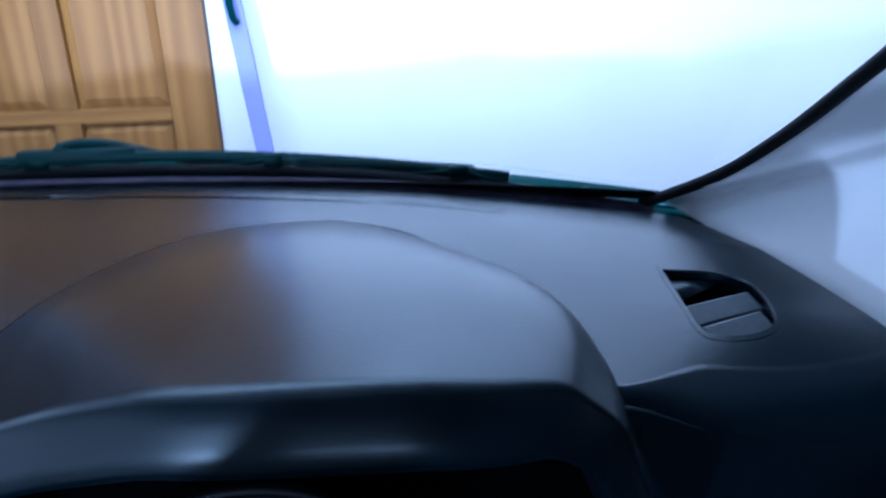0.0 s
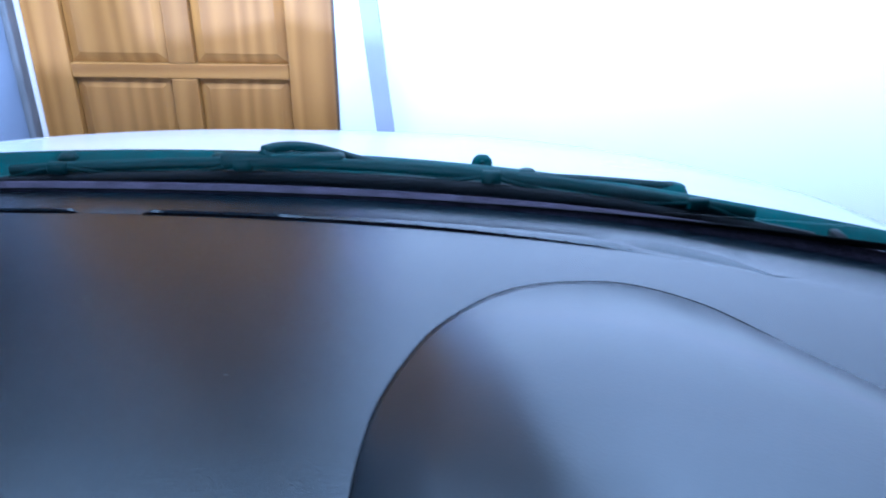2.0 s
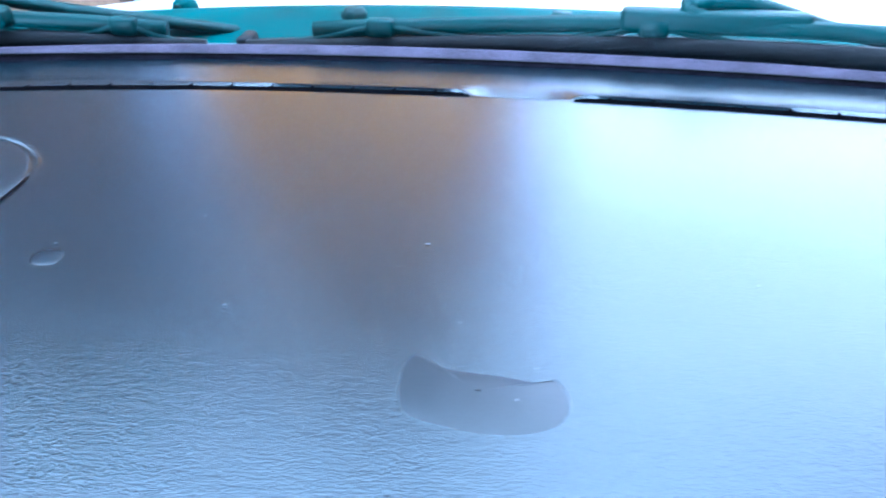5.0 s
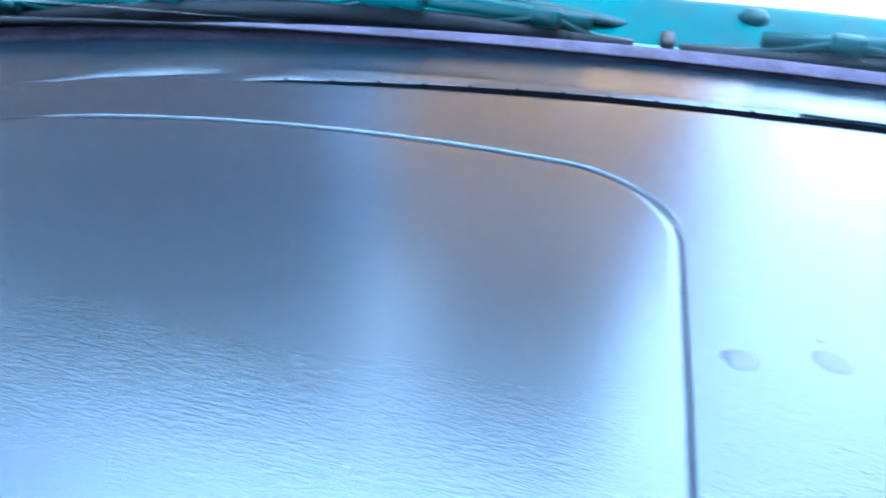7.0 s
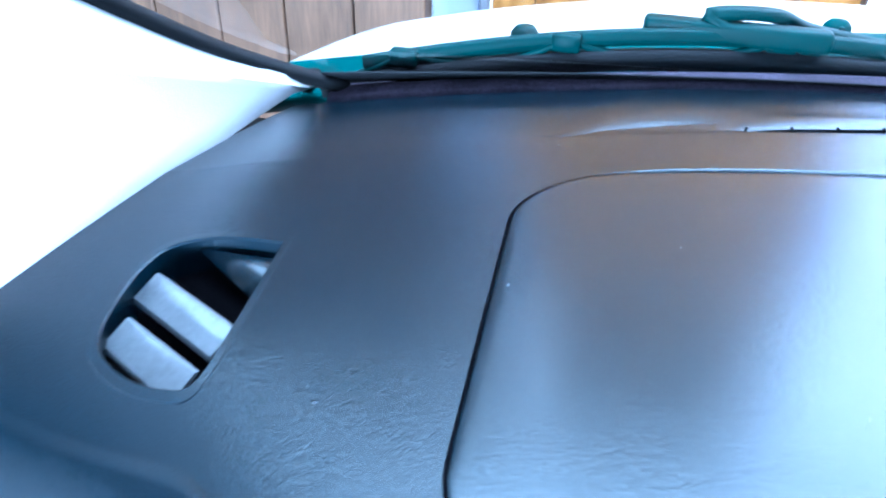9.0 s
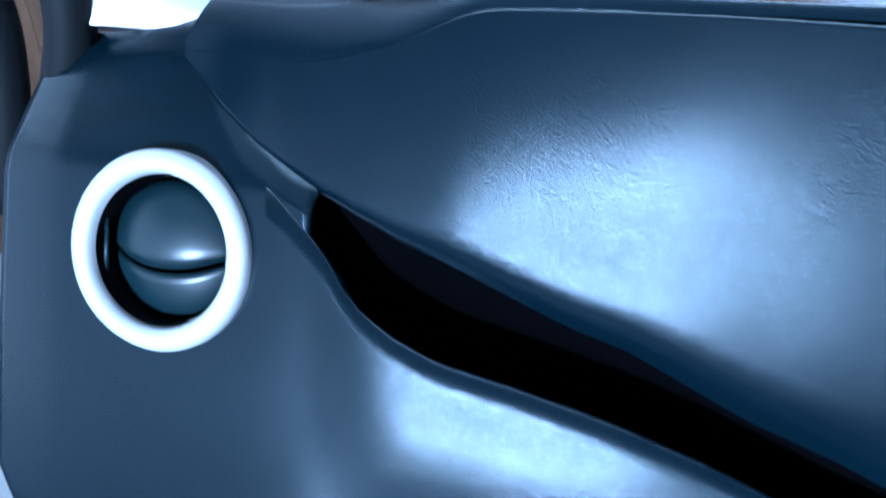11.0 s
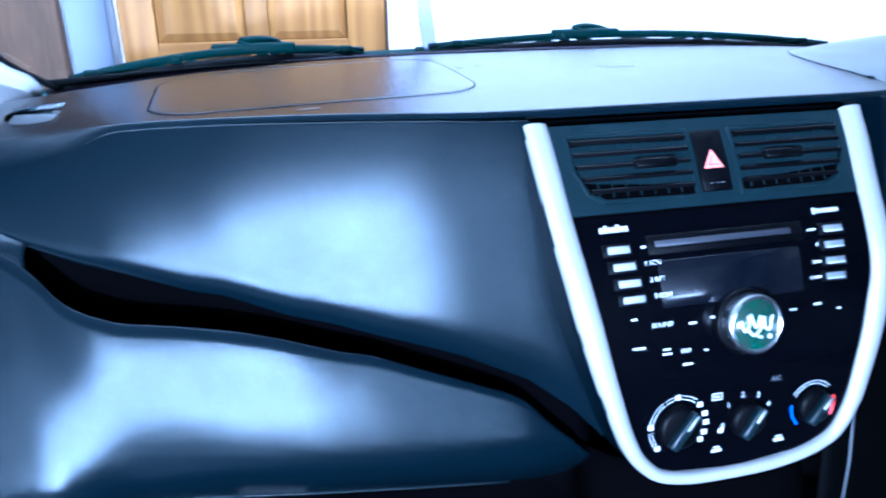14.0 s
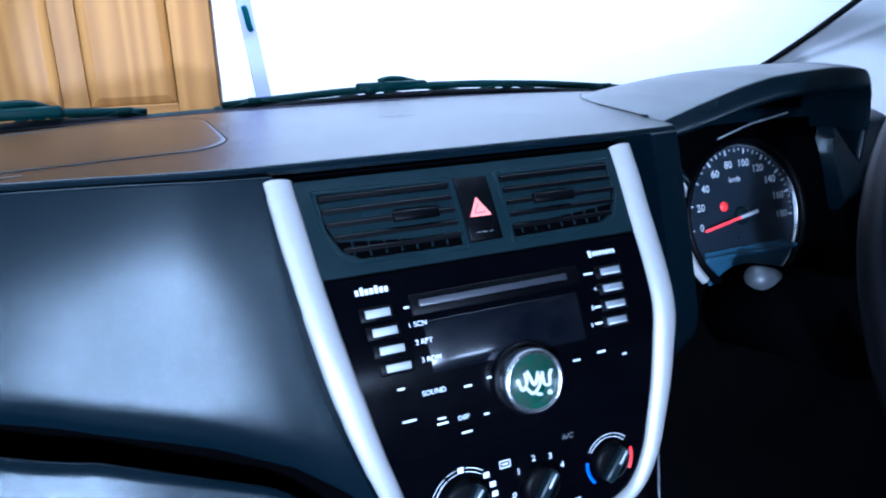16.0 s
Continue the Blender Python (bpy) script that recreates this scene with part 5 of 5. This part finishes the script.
for i in range(72):
    a = radians(5 * i)
    c = Vector((math.cos(a), math.sin(a), 0))
    rows.append([MW @ (c * (0.180 + 0.0155 * math.cos(b)) + Vector((0, 0, 0.0155 * math.sin(b)))) for b in [2 * math.pi * k / 14 for k in range(14)]])
hang(part("rim", loft(rows + [rows[0]], True), M_BLACK, label="thick dark rim"), wheel)
for k in range(24):
    a = radians(15 * k + 4)
    m = MW @ Matrix.Rotation(a, 4, "Z") @ Matrix.Translation((0.1735, 0, 0.0140)) @ pose(0, 0, 0, 0, -30)
    hang(part("red_mark", lathe([(0.0, 0.0014), (0.0036, 0.001), (0.0042, 0.0)], m, 10), M_RED, label="small red rim mark"), wheel)
for a in (-25, 205, 270):
    c = Vector((math.cos(radians(a)), math.sin(radians(a)), 0))
    hang(part("spoke", tube([MW @ (c * 0.05 + Vector((0, 0, 0.004))), MW @ (c * 0.12 + Vector((0, 0, -0.004))), MW @ (c * 0.18)], 0.019, 12, 0.5), M_SATIN), wheel)
hang(part("hub_pad", lathe([(0.0, 0.022), (0.045, 0.020), (0.068, 0.010), (0.074, -0.006), (0.066, -0.03), (0.0, -0.034)], MW, 40), M_BLACK, label="rounded centre pad"), wheel)

# ---- pillars, roof and doors of the car ----


car = thing("car", "white car body with light grey trimmed pillars and doors", "car")


def pillar(sx):
    """Pale trim between the pad's side, the glass edge and the door seal, bowed a little outwards."""
    glass = smooth_path([Vector(r[40 if sx > 0 else 0]) + Vector((0, -0.008, 0.0)) for r in glass_rows], 3)
    foot = [(0.604, 0.11, 0.974), (0.606, 0.15, 0.980), (0.600, 0.22, 0.984), (0.594, 0.30, 0.984), (0.585, 0.375, 0.984)]
    inner = smooth_path([(sx * x, y, z) for x, y, z in foot], 6) + [g for g in glass if g.z > 1.001]
    outer = smooth_path([(sx * x, y, z) for x, y, z in [(0.672, 0.088, 0.982), (0.673, 0.088, 1.04), (0.674, 0.06, 1.10), (0.670, -0.06, 1.20), (0.642, -0.22, 1.31), (0.612, -0.40, 1.39)]], 12)

    def along(line, n):
        cum = [0.0]
        for a, b in zip(line, line[1:]):
            cum.append(cum[-1] + (b - a).length)
        return [Vector([float(np.interp(cum[-1] * k / n, cum, [p[c] for p in line])) for c in range(3)]) for k in range(n + 1)]

    pairs = list(zip(along(inner, 60), along(outer, 60)))
    rows = []
    for v in np.linspace(0, 1, 13):
        rows.append([a.lerp(b, v) + Vector((sx * 0.012, 0.006, -0.002)) * math.sin(math.pi * v) * step(0.0, 0.15, i / 60) for i, (a, b) in enumerate(pairs)])
    part("pillar_trim", loft(rows), M_PILLAR, car, thick=-0.004 * sx)


pillar(-1)
pillar(1)


def car_door(sx):
    d = car
    if sx > 0:
        part("door_trim", box(*sorted((sx * 0.735, sx * 0.76)), -1.0, 0.22, 0.30, 0.955, 0.008), M_DOORTRIM, d, "padded door trim")
        part("door_skin", box(*sorted((sx * 0.762, sx * 0.80)), -1.0, 0.45, 0.25, 0.965, 0.01), M_PAINT, d)
    seal = smooth_path([(sx * 0.735, 0.04, 0.60), (sx * 0.722, 0.06, 0.80), (sx * 0.690, 0.085, 0.93), (sx * 0.672, 0.09, 0.985), (sx * 0.671, 0.088, 1.04), (sx * 0.672, 0.06, 1.10), (sx * 0.668, -0.06, 1.20), (sx * 0.64, -0.22, 1.31), (sx * 0.61, -0.40, 1.39)], 6)
    part("door_seal", tube(seal, 0.0125, 12, up=(1, 0, 0)), M_RUBBER, d, "black rubber door seal")
    fr = smooth_path([(sx * 0.775, 0.11, 0.86), (sx * 0.760, 0.125, 0.94), (sx * 0.752, 0.12, 1.0), (sx * 0.752, 0.09, 1.08), (sx * 0.735, -0.02, 1.18), (sx * 0.70, -0.18, 1.29), (sx * 0.655, -0.36, 1.40)], 6)
    part("window_frame", tube(fr, 0.014, 10, 1.3, up=(1, 0, 0)), M_RUBBER, d, "black window frame")
    if sx > 0:
        part("belt_strip", box(*sorted((sx * 0.745, sx * 0.772)), -0.98, 0.20, 0.950, 0.972, 0.004), M_RUBBER, d)


car_door(-1)
car_door(1)

roof = car
rows = []
for i in range(15):
    y = -0.26 - 2.0 * i / 14
    rows.append([(c * lerp(i, [0, 4, 14], [0.57, 0.60, 0.56]), y, 1.425 + 0.05 * math.sin(math.pi * min(1, i / 12)) - 0.035 * abs(c) ** 3) for c in np.linspace(-1, 1, 21)])
part("headliner", loft(rows), M_HEAD, roof, thick=-0.02)
for sx in (-1, 1):
    part("b_pillar", box(*sorted((sx * 0.60, sx * 0.70)), -1.50, -1.40, 0.5, 1.42, 0.02), M_HEAD, roof)
    part("rear_quarter", box(*sorted((sx * 0.60, sx * 0.72)), -2.3, -1.9, 0.3, 1.42, 0.03), M_HEAD, roof)
part("tailgate", box(-0.6, 0.6, -2.36, -2.30, 0.3, 0.98, 0.02), M_HEAD, roof)
part("car_floor", box(-0.74, 0.74, -2.3, 0.30, 0.22, 0.30, 0.02), M_BLACK, roof)
part("bulkhead", box(-0.74, 0.74, 0.31, 0.35, 0.25, 0.97, 0.01), M_BLACK, roof)
part("door_sill", box(-0.74, -0.66, -0.9, 0.05, 0.30, 0.40, 0.02), M_SILL, car, "light grey sill beside the footwell")

# marks on the pad


def smear(outline, label, mat):
    """A thin dull smear with an uneven outline, thinned out towards its rim."""
    ring = smooth_path([(x, y, 0) for x, y in outline] + [(*outline[0], 0)], 4)[:-1]
    mx, my = sum(p.x for p in ring) / len(ring), sum(p.y for p in ring) / len(ring)
    rows = [[(mx + (p.x - mx) * f, my + (p.y - my) * f, ztop(mx + (p.x - mx) * f, my + (p.y - my) * f) + h) for p in ring] for f, h in ((1.0, -0.00002), (0.94, 0.00008), (0.5, 0.0001), (0.02, 0.0001))]
    return tagged(part("smear", loft(rows, True), mat), label, "stain")


def finger(x, y, r, seed):
    rnd = random.Random(seed)
    return [(x + r * rnd.uniform(0.85, 1.1) * math.cos(t), y + 0.9 * r * rnd.uniform(0.85, 1.1) * math.sin(t)) for t in np.linspace(0, 2 * math.pi, 11)[:-1]]


smear([(-0.020, 0.150), (-0.020, 0.159), (-0.017, 0.163), (-0.012, 0.159), (0.003, 0.158), (0.012, 0.157), (0.017, 0.158), (0.020, 0.150), (0.015, 0.143), (0.002, 0.140), (-0.016, 0.143)], "long dull dried smear on the dashboard pad", M_STAIN)
smear(finger(-0.154, 0.184, 0.0042, 5), "small faint fingerprint smear beside the airbag lid", M_PRINTMARK)
smear(finger(-0.132, 0.190, 0.005, 8), "small faint fingerprint smear beside the airbag lid", M_PRINTMARK)

# fine dust on the pad
rnd = random.Random(21)
bm = bmesh.new()
for k in range(70):
    x, y = rnd.uniform(-0.5, 0.45), rnd.uniform(0.09, 0.31)
    r = rnd.uniform(0.00018, 0.00042)
    a0 = rnd.uniform(0, 3.1)
    bm.faces.new([bm.verts.new((x + r * math.cos(a0 + t) * (1.8 if k % 5 == 0 else 1), y + r * math.sin(a0 + t), ztop(x, y) + (0.0022 if -0.445 < x < -0.17 and 0.06 < y < 0.26 else 0.0003))) for t in (0, 1.3, 2.4, 3.6, 5.0)])
tagged(part("dust_specks", bm, M_DUST, smooth=False), "fine pale dust specks scattered on the dashboard pad", "dust", kind="stuff")
